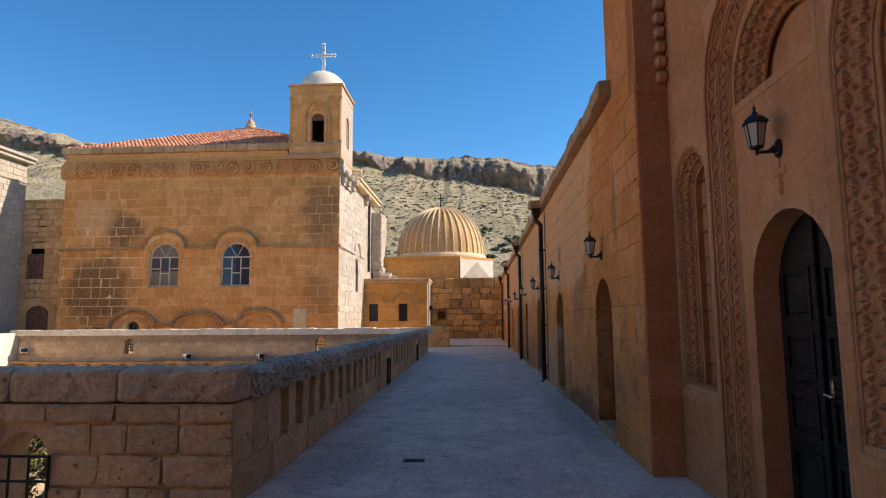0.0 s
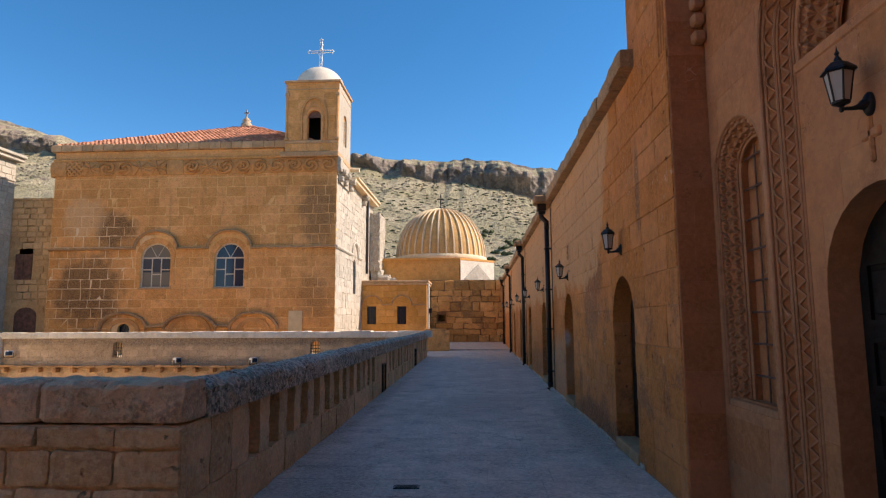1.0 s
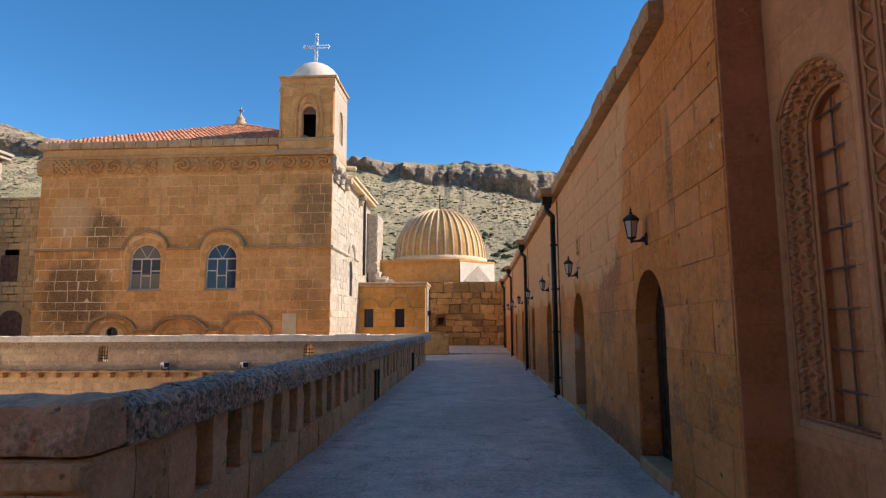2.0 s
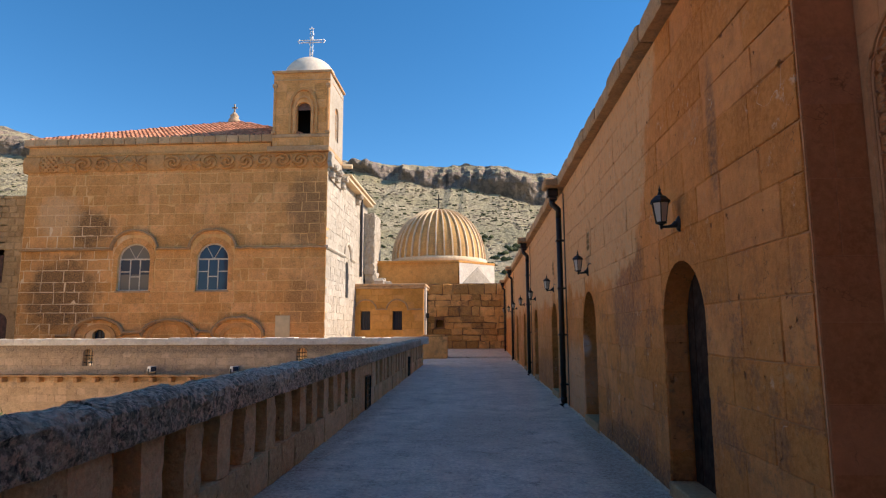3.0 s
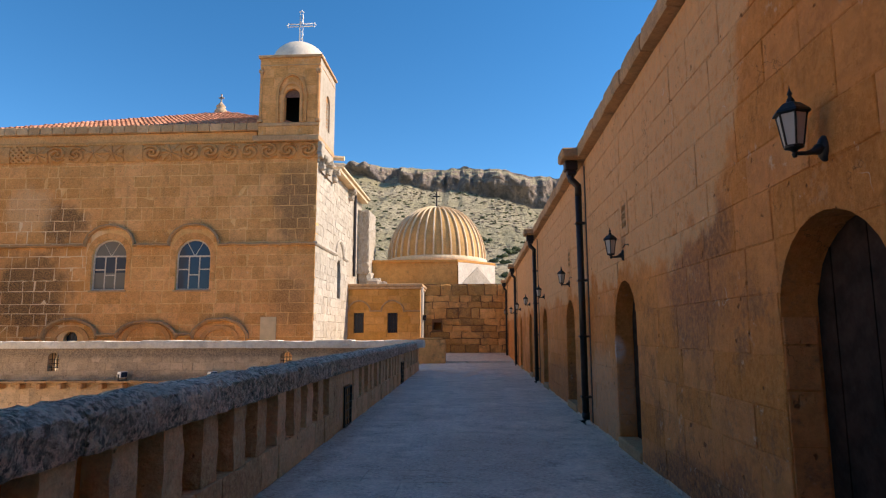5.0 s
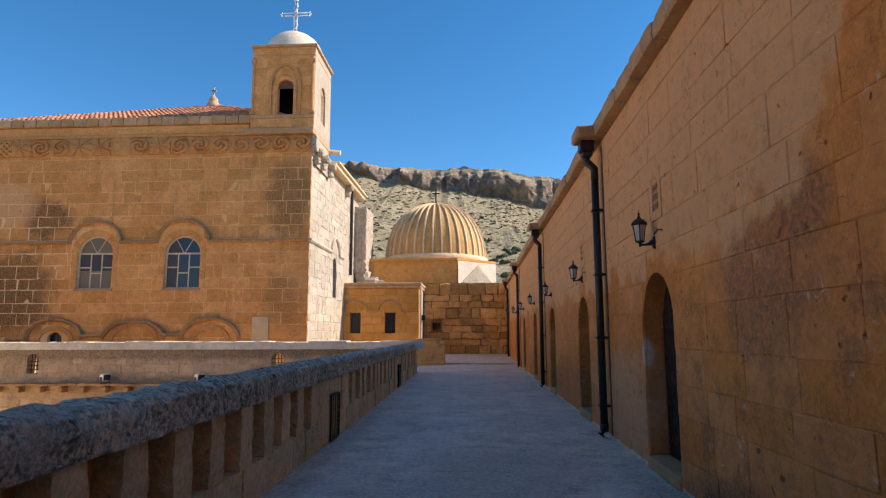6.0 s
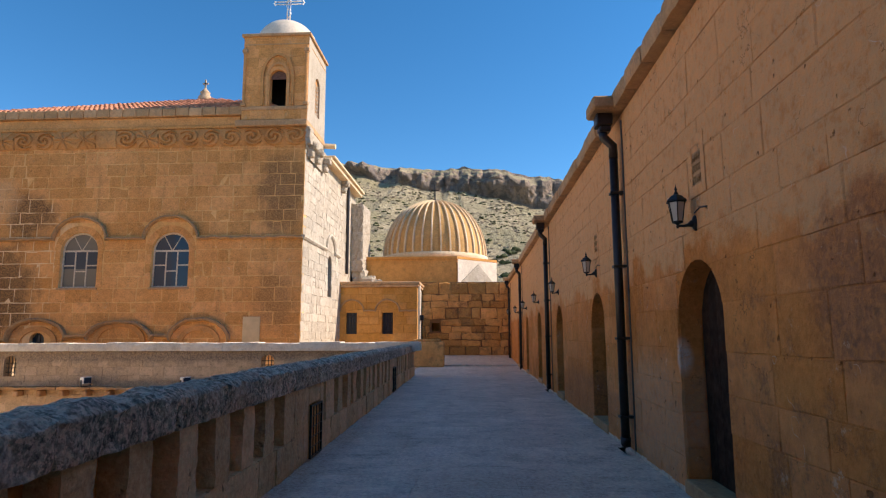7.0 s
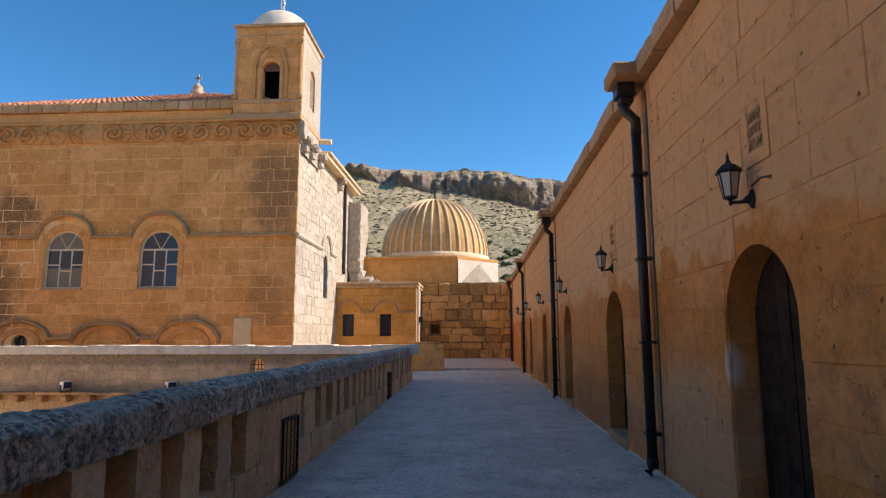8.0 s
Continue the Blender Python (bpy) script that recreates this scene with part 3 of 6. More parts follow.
# string course with hoods over the windows
line = [(XL, 5.72)]
for h in F_WINS:
    c = (h["u0"] + h["u1"]) / 2
    line += arch(c - 1.22, c + 1.22, 5.74, 1.0, 16)
line.append((XR + 0.03, 5.72))
part("string_course", placed(rail_bm(eroded(line, 3, 0.22, 0.028), 0.1, -0.2, 0.05, 0.12), P_F), M_trim, hall, "weathered moulded string course")
part("string_course", placed(rail_bm([(YF - 0.1, 5.72), (38.4, 5.72)] + arch(38.5, 40.3, 5.74, 0.85, 12) + [(41.5, 5.72)], 0.1, -0.14, 0.05, 0.18), facing((XR, 0, 0), "+x")), M_side, hall)
low_line = [(-22.3, 1.15), (-21.45, 1.18)] + arch(-21.35, -18.75, 1.15, 0.92, 14) + [(-18.6, 1.3), (-17.75, 1.3)] + arch(-17.65, -14.75, 1.15, 0.80, 14) + [(-14.6, 1.3), (-13.95, 1.3)] + arch(-13.85, -11.25, 1.15, 0.92, 14) + [(-11.1, 1.2)]
part("hood_mould", placed(rail_bm(eroded(low_line, 4, 0.22, 0.035), 0.1, -0.24, 0.05, 0.17), P_F), M_hood, hall, "dark weathered hood moulds over the low arches")
for c, r in ((-20.05, 0.75), (-16.2, 1.0), (-12.55, 0.75)):
    part("arch_ring", placed(band_bm(arch(c - r, c + r, 1.1, r * 0.7), arch(c - r - 0.22, c + r + 0.22, 1.1, r * 0.7 + 0.22), -0.07, 0.02), P_F), M_cornice, hall)

# cornice: carved frieze, upper fascia, coping
def frieze_depth(u, v, plan):
    """How far the carving stands out at u along and v (0 to 1) up the frieze."""
    k = min(len(plan) - 1, int((u - XL + 0.25) / 1.0))
    kind, du = plan[k]
    p, q = ((u - XL + 0.25) % 1.0 - 0.5) / 0.5, (v - 0.48) / 0.46
    r, a = math.hypot(p, q), math.atan2(q, p)
    worn = 0.5 + 0.5 * noise.fractal((u * 2.1, v * 1.5, 4.0), 0.9, 2.0, 4)
    if kind == "scroll":
        h = 0.06 * (1 if math.sin(2 * a * du + 12 * r) > -0.1 else -0.7) if r < 0.98 else -0.05
    elif kind == "knot":
        h = 0.05 if abs(math.sin(5.5 * p + 4.5 * q)) > 0.5 or abs(math.sin(5.5 * p - 4.5 * q)) > 0.72 else -0.05
    elif kind == "leaf":
        h = 0.07 * math.cos(1.3 * r) + (0.03 if math.sin(7 * a) > 0 else -0.03)
    else:
        h = 0.02 * worn
    bulge = 0.10 * math.sin(math.pi * min(1.0, 0.25 + 0.75 * v)) + 0.12 * v
    if abs(p) > 0.965 and kind == "plain":
        h -= 0.05
    return bulge + h * min(1.0, 0.45 + worn) + 0.025 * noise.noise((u * 6, v * 5, 1.0))


rng = random.Random(5)
plan = [(rng.choice(("scroll", "scroll", "knot", "leaf", "plain")), rng.choice((-1, 1))) for _ in range(13)] + [("scroll", 1), ("scroll", -1), ("scroll", 1), ("scroll", -1), ("scroll", 1)]
nu, nv, fz0, fz1 = 480, 22, 10.1, 10.95
bm = bmesh.new()
grid = []
for b in range(nv + 1):
    v = b / nv
    grid.append([bm.verts.new((XL - 0.25 + (XR - XL + 0.37) * a / nu, -frieze_depth(XL - 0.25 + (XR - XL + 0.37) * a / nu, v, plan), fz0 + (fz1 - fz0) * v)) for a in range(nu + 1)])
for lo, hi in zip(grid, grid[1:]):
    for a in range(nu):
        bm.faces.new((lo[a], lo[a + 1], hi[a + 1], hi[a]))
foot = [bm.verts.new((q.co.x, 0.42, fz0)) for q in (grid[0][0], grid[0][-1])]
head = [bm.verts.new((q.co.x, 0.42, fz1)) for q in (grid[-1][0], grid[-1][-1])]
for k, col in ((0, 0), (1, -1)):
    bm.faces.new([row[col] for row in grid] + [head[k], foot[k]])
bm.faces.new(grid[0] + [foot[1], foot[0]])
bm.faces.new(grid[-1] + [head[1], head[0]])
part("frieze", placed(bm, P_F), M_cornice, hall, "worn frieze of carved scrolls")
part("fascia", placed(boxes((XL - 0.1, -11.1, -0.14, 0.5, 10.96, 11.12), (XL - 0.05, -11.12, -0.02, 0.5, 11.12, 11.56), bevel=0.02), P_F), M_facade, hall)

for i in range(22):
    a = XL - 0.25 + i * 0.636
    part("coping_stone", placed(boxes((a, a + 0.62, -0.2, 0.5, 11.56 + 0.008 * (i % 3), 11.96 + 0.02 * (i % 2)), bevel=0.03), P_F), M_trim, hall)

# tiled hip roof
roof = part("roof", bmesh.new(), M_under, hall, "low hipped roof of red clay tiles")
apex_y, apex_z = 41.0, 15.15
rx0, rx1, ry0, ry1, rz = XL - 0.1, -9.4, YF - 0.05, 48.0, 11.93
ridge_a, ridge_b = Vector((-16.5, apex_y, apex_z)), Vector((-15.7, apex_y, apex_z))
bm = bmesh.new()
c4 = [Vector((rx0, ry0, rz)), Vector((rx1, ry0, rz)), Vector((rx1, ry1, rz)), Vector((rx0, ry1, rz))]
v = [bm.verts.new(p) for p in (*c4, ridge_a, ridge_b)]
for q in ((0, 1, 5, 4), (1, 2, 5), (2, 3, 4, 5), (3, 0, 4)):
    bm.faces.new([v[i] for i in q])
roof.data = mesh_of(bm, "roof")
roof.data.materials.append(M_under)
def barrel_tile(bm, at, side, run, half, lift0, lift1):
    """One curved roof tile from at along run, standing lift0 high at its lower end and lift1 at its upper."""
    lower, upper = [], []
    for k in range(5):
        a = math.pi * k / 4
        lower.append(bm.verts.new(at - side * half * math.cos(a) + Vector((0, 0, 0.02 + lift0 * math.sin(a)))))
        upper.append(bm.verts.new(at + run - side * half * 0.8 * math.cos(a) + Vector((0, 0, 0.01 + lift1 * math.sin(a)))))
    for k in range(4):
        bm.faces.new((lower[k], lower[k + 1], upper[k + 1], upper[k]))
    bm.faces.new(lower)


bm = bmesh.new()
for p0, p1, ra, rb in ((c4[0], c4[1], ridge_a, ridge_b), (c4[1], c4[2], ridge_b, ridge_b)):
    eave = (p1 - p0).normalized()
    rise = (ra - p0) - eave * (ra - p0).dot(eave)
    wide, courses = (p1 - p0).length, int(rise.length / 0.40)
    for i in range(int(wide / 0.25)):
        d = (i + 0.5) * 0.25
        reach = min(1.0, d / (ra - p0).dot(eave), (wide - d) / max(0.01, (p1 - rb).dot(eave)))
        for k in range(int(courses * reach) + 1):
            barrel_tile(bm, p0 + eave * (d + rng.uniform(-0.02, 0.02)) + rise * (k / courses), eave, rise * (1.1 / courses), 0.10, 0.14 + rng.uniform(-0.02, 0.02), 0.07)
tiles = part("roof_tiles", bm, M_tile, hall)
tiles["kind"] = "stuff"
fin = lathe([(0.0, 15.0), (0.36, 15.0), (0.38, 15.35), (0.24, 15.55), (0.30, 15.63), (0.13, 15.82), (0.06, 15.92), (0.0, 15.93)], 14, (-16.1, apex_y))
part("roof_finial", fin, M_low, hall, "small grey stone finial", True)
part("finial_cross", boxes((-16.14, -16.06, apex_y - 0.04, apex_y + 0.04, 15.88, 16.45), (-16.27, -15.93, apex_y - 0.04, apex_y + 0.04, 16.17, 16.25)), M_side, hall)


def arched_window(parent, place, h, material=None, pane=None):
    """A round-headed window with a sub-divided lower light and a fan."""
    u0, u1, v0, vs, rise = h["u0"], h["u1"], h["v0"], h["vs"], h["rise"]
    win = part("window", placed(band_bm([(u0 + 0.07, v0)] + [(u, v - 0.02) for u, v in arch(u0 + 0.07, u1 - 0.07, vs, rise - 0.07)] + [(u1 - 0.07, v0)],
                                        [(u0, v0)] + arch(u0, u1, vs, rise) + [(u1, v0)], 0.14, 0.22), place), M_frame, parent, "arched window with wooden glazing bars")
    w = u1 - u0
    third = (w - 0.14) / 3
    bars = [(u0, u1, 0.15, 0.21, vs - 0.04, vs + 0.04), (u0, u1, 0.15, 0.21, v0, v0 + 0.07)]
    for k in (1, 2):
        c = u0 + 0.07 + third * k
        bars.append((c - 0.03, c + 0.03, 0.155, 0.205, v0, vs))
    mid = v0 + (vs - v0) * 0.52
    bars.append((u0, u0 + 0.07 + third, 0.155, 0.205, mid + 0.12, mid + 0.18))
    bars.append((u0 + 0.07 + third, u0 + 0.07 + 2 * third, 0.155, 0.205, mid - 0.15, mid - 0.09))
    bars.append((u0 + 0.07 + 2 * third, u1, 0.155, 0.205, mid + 0.12, mid + 0.18))
    for b in bars:
        part("glazing_bar", placed(boxes(b), place), M_frame, win)
    c = (u0 + u1) / 2
    for a in (60, 120):
        e = (c + (w / 2 - 0.05) * math.cos(radians(a)), vs + (rise - 0.05) * math.sin(radians(a)))
        part("glazing_bar", placed(tube([(c, 0.18, vs), (e[0], 0.18, e[1])], 0.025, 4), place), M_frame, win)
    k = 0
    for i in range(3):
        for z0, z1 in ((v0, mid), (mid, vs)):
            m = M_pane if (pane is None or (i + k) % 3) else M_pane_dusty
            ob = part("pane", placed(boxes((u0 + 0.07 + third * i, u0 + 0.07 + third * (i + 1), 0.178, 0.184, z0, z1)), place), m, win)
            k += 1
    part("pane", placed(fill_bm(arch(u0 + 0.05, u1 - 0.05, vs, rise - 0.05), 0.178, 0.184), place), M_pane_dusty if pane else M_pane, win)
    return win


arched_window(hall, P_F, F_WINS[0], pane=1)
arched_window(hall, P_F, F_WINS[1])
for h in F_WINS:
    part("window_sill", placed(boxes((h["u0"] - 0.08, h["u1"] + 0.08, -0.05, 0.2, h["v0"] - 0.1, h["v0"]), bevel=0.01), P_F), M_trim, hall)
for h in F_LOW:
    part("low_window", placed(fill_bm([(h["u0"], h["v0"])] + h["pts"] + [(h["u1"], h["v0"])], 0.25, 0.3), P_F), M_pane, hall)
    for i in range(4):
        u = h["u0"] + (i + 0.5) * (h["u1"] - h["u0"]) / 4
        part("window_bar", placed(tube([(u, 0.12, h["v0"]), (u, 0.12, h["vs"] + h["rise"])], 0.02, 5), P_F), M_iron, hall)
part("blocked_window", placed(boxes((-10.57, -9.8, -0.07, 0.1, 0.9, 2.23), bevel=0.008), P_F), M_cream, hall, "cream board closing an opening")
# side wall: corbels, eaves, dark slit plates and window
P_S = facing((XR, 0, 0), "+x")
part("eaves_slab", placed(boxes((YF + 3.2, 46.0, -0.45, 0.4, 10.3, 10.5), (YF + 3.4, 46.0, -0.6, 0.4, 10.5, 10.62), bevel=0.02), P_S), M_rib, hall, "projecting stone eaves")
part("eaves_beam", placed(tube([(37.2, -0.7, 10.95), (37.2, 0.4, 11.05)], 0.14, 6), P_S), M_rib, hall)
SIDE_CORBELS = []
for y in (34.6, 35.7, 37.2, 41.8):
    SIDE_CORBELS.append(y)
part("side_window", placed(fill_bm([(39.0, 3.4)] + arch(39.0, 39.8, 5.2, 0.4) + [(39.8, 3.4)], 0.3, 0.35), P_S), M_pane, hall)
# Dark plates on the wall face, painted as the shade of two slits.
part("slit_shade", placed(boxes((36.0, 36.16, -0.012, 0.05, 8.1, 8.75)), P_S), M_dark, hall)
part("slit_shade", placed(boxes((36.2, 36.34, -0.012, 0.05, 3.9, 4.5)), P_S), M_dark, hall)
part("downpipe", placed(tube([(43.2, -0.12, 10.3), (43.2, -0.12, 5.0)], 0.09, 8), P_S), M_pipe, hall)
part("buttress_step", boxes((-7.3, -6.4, 44.2, 45.2, 4.2, 4.95), bevel=0.15), M_side, hall)
part("buttress_step", boxes((-6.7, -5.9, 44.1, 44.9, 4.2, 4.6), bevel=0.12), M_side, hall)

# ---- bell tower ----
tower = thing("bell_tower", "square limestone bell tower with a white dome", "tower")
TX0, TX1, TY0, TY1, TZ0, TZ1 = -11.0, -7.9, 34.0, 37.2, 11.16, 15.36
part("tower_base", boxes((TX0 - 0.25, TX1 + 0.03, TY0 - 0.12, TY1, 10.96, TZ0 + 0.1), bevel=0.03), M_trim, tower)
T_OP = opening(-9.73, -8.93, 11.93, 13.32, 0.40)
tf = part("tower_front", placed(wall_bm(TX0, TX1, TZ0 + 0.1, TZ1, [T_OP], 0.4), facing((0, TY0, 0), "-y")), M_facade, tower)
part("tower_side", placed(wall_bm(TY0 + 0.4, TY1, TZ0 - 1.6, TZ1, [opening(35.25, 36.1, 12.0, 13.5, 0.42)], 0.4), facing((TX1, 0, 0), "+x")), M_side, tower, "sunlit tower side")
# Thin skins carry the pale sunlit colour over the front wall's end.
part("tower_edge", boxes((TX1, TX1 + 0.012, TY0 + 0.006, TY0 + 0.42, TZ0 - 0.2, TZ1), (TX1, TX1 + 0.008, TY0 + 0.006, TY1, TZ0 - 1.2, TZ0 - 0.2)), M_side, tower)
part("tower_rear", boxes((TX0, TX1 - 0.4, TY1 - 0.4, TY1, TZ0, TZ1), (TX0, TX0 + 0.4, TY0 + 0.4, TY1 - 0.4, TZ0, TZ1)), M_facade, tower)
# Dark sheet in place of the shade behind the belfry arch.
part("tower_shade", boxes((TX0 + 0.5, TX1 - 0.9, TY0 + 1.6, TY0 + 1.7, TZ0, TZ1)), M_dark, tower)
P_TS = facing((TX1, 0, 0), "+x")
screen = part("side_screen", placed(boxes((35.2, 36.15, 0.10, 0.18, 12.0, 13.95)), P_TS), M_cornice, tower, "carved stone lattice closing the arch")
for k in range(8):
    part("lattice_bar", placed(tube([(35.27, 0.09, 12.05 + 0.2 * k), (36.08, 0.09, 12.25 + 0.2 * k)], 0.03, 5), P_TS), M_side, screen)
    part("lattice_bar", placed(tube([(36.08, 0.085, 12.05 + 0.2 * k), (35.27, 0.085, 12.25 + 0.2 * k)], 0.03, 5), P_TS), M_side, screen)
part("tower_cornice", boxes((TX0 - 0.02, TX1 + 0.02, TY0 - 0.04, TY1 + 0.04, TZ1 - 0.42, TZ1 - 0.36), (TX0 - 0.1, TX1 + 0.1, TY0 - 0.1, TY1 + 0.1, TZ1, TZ1 + 0.14), bevel=0.02), M_trim, tower, "plain slab cornice")
P_T = facing((0, TY0, 0), "-y")
for half, top, thick, out in ((0.45, 13.96, 0.11, 0.05), (0.66, 14.38, 0.13, 0.09)):
    line_in = [(-9.33 - half, 11.95)] + arch(-9.33 - half, -9.33 + half, 13.35, top - 13.35) + [(-9.33 + half, 11.95)]
    line_out = [(-9.33 - half - thick, 11.95)] + arch(-9.33 - half - thick, -9.33 + half + thick, 13.35, top - 13.35 + thick) + [(-9.33 + half + thick, 11.95)]
    part("arch_ring", placed(band_bm(line_in, line_out, -out, 0.02), P_T), M_cornice, tower, "worn moulded arch")
part("sill_course", placed(boxes((TX0 - 0.02, TX1 + 0.03, -0.05, 0.1, 11.74, 11.93), bevel=0.03), P_T), M_trim, tower)
for u in (TX0 + 0.02, TX1 - 0.14):
    part("corner_shaft", placed(tube([(u + 0.06, -0.02, 11.95), (u + 0.06, -0.02, 14.85)], 0.075, 8), P_T), M_cornice, tower)
    part("shaft_cap", placed(boxes((u - 0.05, u + 0.19, -0.14, 0.05, 14.55, 14.72), (u - 0.02, u + 0.16, -0.10, 0.05, 14.47, 14.55), bevel=0.02), P_T), M_trim, tower)
    part("shaft_base", placed(boxes((u - 0.05, u + 0.19, -0.14, 0.05, 11.93, 12.08), bevel=0.02), P_T), M_trim, tower)
part("opening_screen", placed(boxes((-9.75, -8.95, 0.2, 0.24, 13.32, 13.84)), facing((0, TY0, 0), "-y")), M_rust, tower, "dark lattice in the arch head")
tcx, tcy = (TX0 + TX1) / 2, (TY0 + TY1) / 2
prof = [(1.55, TZ1 + 0.1)] + [(1.48 * math.cos(a), TZ1 + 0.16 + 1.36 * math.sin(a)) for a in [radians(9 * k) for k in range(10)]] + [(0.0, TZ1 + 1.53)]
part("tower_dome", lathe(prof, 32, (tcx, tcy)), M_white, tower, "whitewashed dome", True)
CZ = TZ1 + 1.38
cr = bmesh.new()
lathe([(0.0, CZ), (0.2, CZ), (0.1, CZ + 0.2), (0.07, CZ + 0.3), (0, CZ + 0.3)], 12, (tcx, tcy), cr)
for dx in (-0.07, 0.07):
    tube([(tcx + dx, tcy, CZ + 0.2), (tcx + dx, tcy, CZ + 1.9)], 0.035, 6, cr)
    tube([(tcx - 0.62, tcy, CZ + 1.25 + dx), (tcx + 0.62, tcy, CZ + 1.25 + dx)], 0.032, 6, cr)
for ex, ez in ((-0.68, 1.25), (0.68, 1.25), (0.0, 1.98)):
    for k in range(3):
        a = math.atan2(ez - 1.25, ex) + (k - 1) * 1.2
        lathe([(0, CZ + ez - 0.06 + 0.09 * math.sin(a)), (0.06, CZ + ez + 0.09 * math.sin(a)), (0, CZ + ez + 0.06 + 0.09 * math.sin(a))], 8, (tcx + ex + 0.09 * math.cos(a), tcy), cr)
tube([(tcx + 0.12 * math.sin(k * 0.7), tcy - 0.05, CZ + 0.4 + k * 0.11) for k in range(14)], 0.03, 5, cr)
part("cross", cr, M_silver, tower, "silver openwork cross", True)

# ---- annex with two windows ----
annex = thing("annex", "low ochre stone annex with two barred windows", "building")
AX0, AX1, YA = -8.1, -3.55, 42.0
A_HOLES = [opening(-7.62, -7.0, 1.45, 2.66, 0), opening(-5.55, -4.93, 1.45, 2.66, 0)]
P_A = facing((0, YA, 0), "-y")
afront = part("annex_front", placed(wall_bm(AX0, AX1, 0, 4.1, A_HOLES, 0.4), P_A), M_annex, annex)
part("annex_body", boxes((AX0, AX1, YA + 0.45, 45.0, 0, 4.1)), M_side, annex)
part("annex_roof_edge", boxes((AX0 - 0.05, AX1 + 0.1, YA - 0.15, 45.2, 4.1, 4.25), (AX0 - 0.05, AX1 + 0.16, YA - 0.22, 45.2, 4.25, 4.42), bevel=0.03), M_trim, annex, "moulded stone roof edge")
al = [(AX0, 2.7)] + arch(-7.95, -6.65, 2.72, 0.62, 12) + arch(-5.9, -4.6, 2.72, 0.62, 12) + [(AX1, 2.7)]
part("hood_mould", placed(rail_bm(eroded(al, 6, 0.2, 0.02), 0.1, -0.10, 0.04, 0.10), P_A), M_hood, annex)
for h in A_HOLES:
    w = part("window", placed(boxes((h["u0"], h["u1"], 0.2, 0.26, h["v0"], h["vs"])), P_A), M_pane, annex, "dark barred window")
    for i in range(4):
        u = h["u0"] + (i + 0.5) * (h["u1"] - h["u0"]) / 4
        part("window_bar", placed(tube([(u, 0.06, h["v0"]), (u, 0.06, h["vs"])], 0.018, 5), P_A), M_iron, w)
    for i in range(3):
        z = h["v0"] + (i + 0.5) * (h["vs"] - h["v0"]) / 3
        part("window_bar", placed(tube([(h["u0"], 0.05, z), (h["u1"], 0.05, z)], 0.015, 5), P_A), M_iron, w)
part("downpipe", tube([(AX1 + 0.12, YA + 0.1, 4.2), (AX1 + 0.12, YA + 0.1, 0.1)], 0.07, 8), M_white, annex, "white downpipe on the corner")
part("wall_lamp_box", boxes((-4.0 + 0.62, -4.0 + 0.82, YA - 0.1, YA + 0.1, 2.2, 2.5)), M_iron, annex)

# ---- ribbed dome ----
dome = thing("ribbed_dome", "ochre ribbed dome with pale ribs on a square drum", "dome")
DX, DY, DR, DZ, DH = -3.05, 50.0, 3.55, 6.75, 3.98
bm = bmesh.new()
dr_pts = [(-7.7, 46.0), (-1.42, 46.0), (1.15, 48.4), (1.15, 53.8), (-7.7, 53.8)]
for z0, z1, g in ((0, 6.2, 0.0), (6.2, 6.36, 0.1)):
    a = [bm.verts.new((DX + (x - DX) * (1 + g * 0.25), DY + (y - DY) * (1 + g * 0.25), z0)) for x, y in dr_pts]
    b = [bm.verts.new((DX + (x - DX) * (1 + g * 0.25), DY + (y - DY) * (1 + g * 0.25), z1)) for x, y in dr_pts]
    bm.faces.new(a[::-1])
    bm.faces.new(b)
    for i in range(5):
        bm.faces.new((a[i], a[(i + 1) % 5], b[(i + 1) % 5], b[i]))
part("drum", bm, M_annex, dome, "square ochre drum with a chamfered corner")
# Pale plaster face on the chamfer; its white also stands in for sunlight.
bm = bmesh.new()
a, b = Vector((-1.36, 45.94, 0)), Vector((1.19, 48.34, 0))
bm.faces.new([bm.verts.new(p + Vector((0.03, -0.03, z))) for p, z in ((a, 4.4), (b, 4.4), (b, 6.18), (a, 6.18))])
part("drum_corner", bm, M_white, dome, "plastered corner of the drum, lightened for the sun on it")
part("corner_triangle", placed(fill_bm([(0.3, 4.75), (3.2, 4.75), (1.75, 5.95)], -0.05, 0.0), facing((-1.33, 45.91, 0), math.atan2(2.4, 2.55))), M_side, dome, "grey ashlar triangle")
NR = 36


def dome_profile(k, n=26):
    a = math.pi / 2 * k / n
    return max(math.cos(a), 0.0) ** 0.88, math.sin(a)


bm = bmesh.new()
part("dome_ring", lathe([(DR * 1.0, 6.3), (DR * 1.05, 6.36), (DR * 1.05, 6.72), (DR * 1.0, 6.8)], 64, (DX, DY)), M_rib, dome, "", True)
rings = []
seg = NR * 6
for k in range(27):
    c, s = dome_profile(k)
    row = []
    for i in range(seg):
        a = 2 * math.pi * i / seg
        f = (i % 6) / 6
        lobe = 1 + 0.013 * math.sin(math.pi * f) * c
        row.append(bm.verts.new((DX + DR * c * lobe * math.cos(a), DY + DR * c * lobe * math.sin(a), DZ + DH * s)))
    rings.append(row)
for a, b in zip(rings, rings[1:]):
    for i in range(seg):
        bm.faces.new((a[i], a[(i + 1) % seg], b[(i + 1) % seg], b[i]))
part("dome_shell", bm, M_dome, dome, "", True)
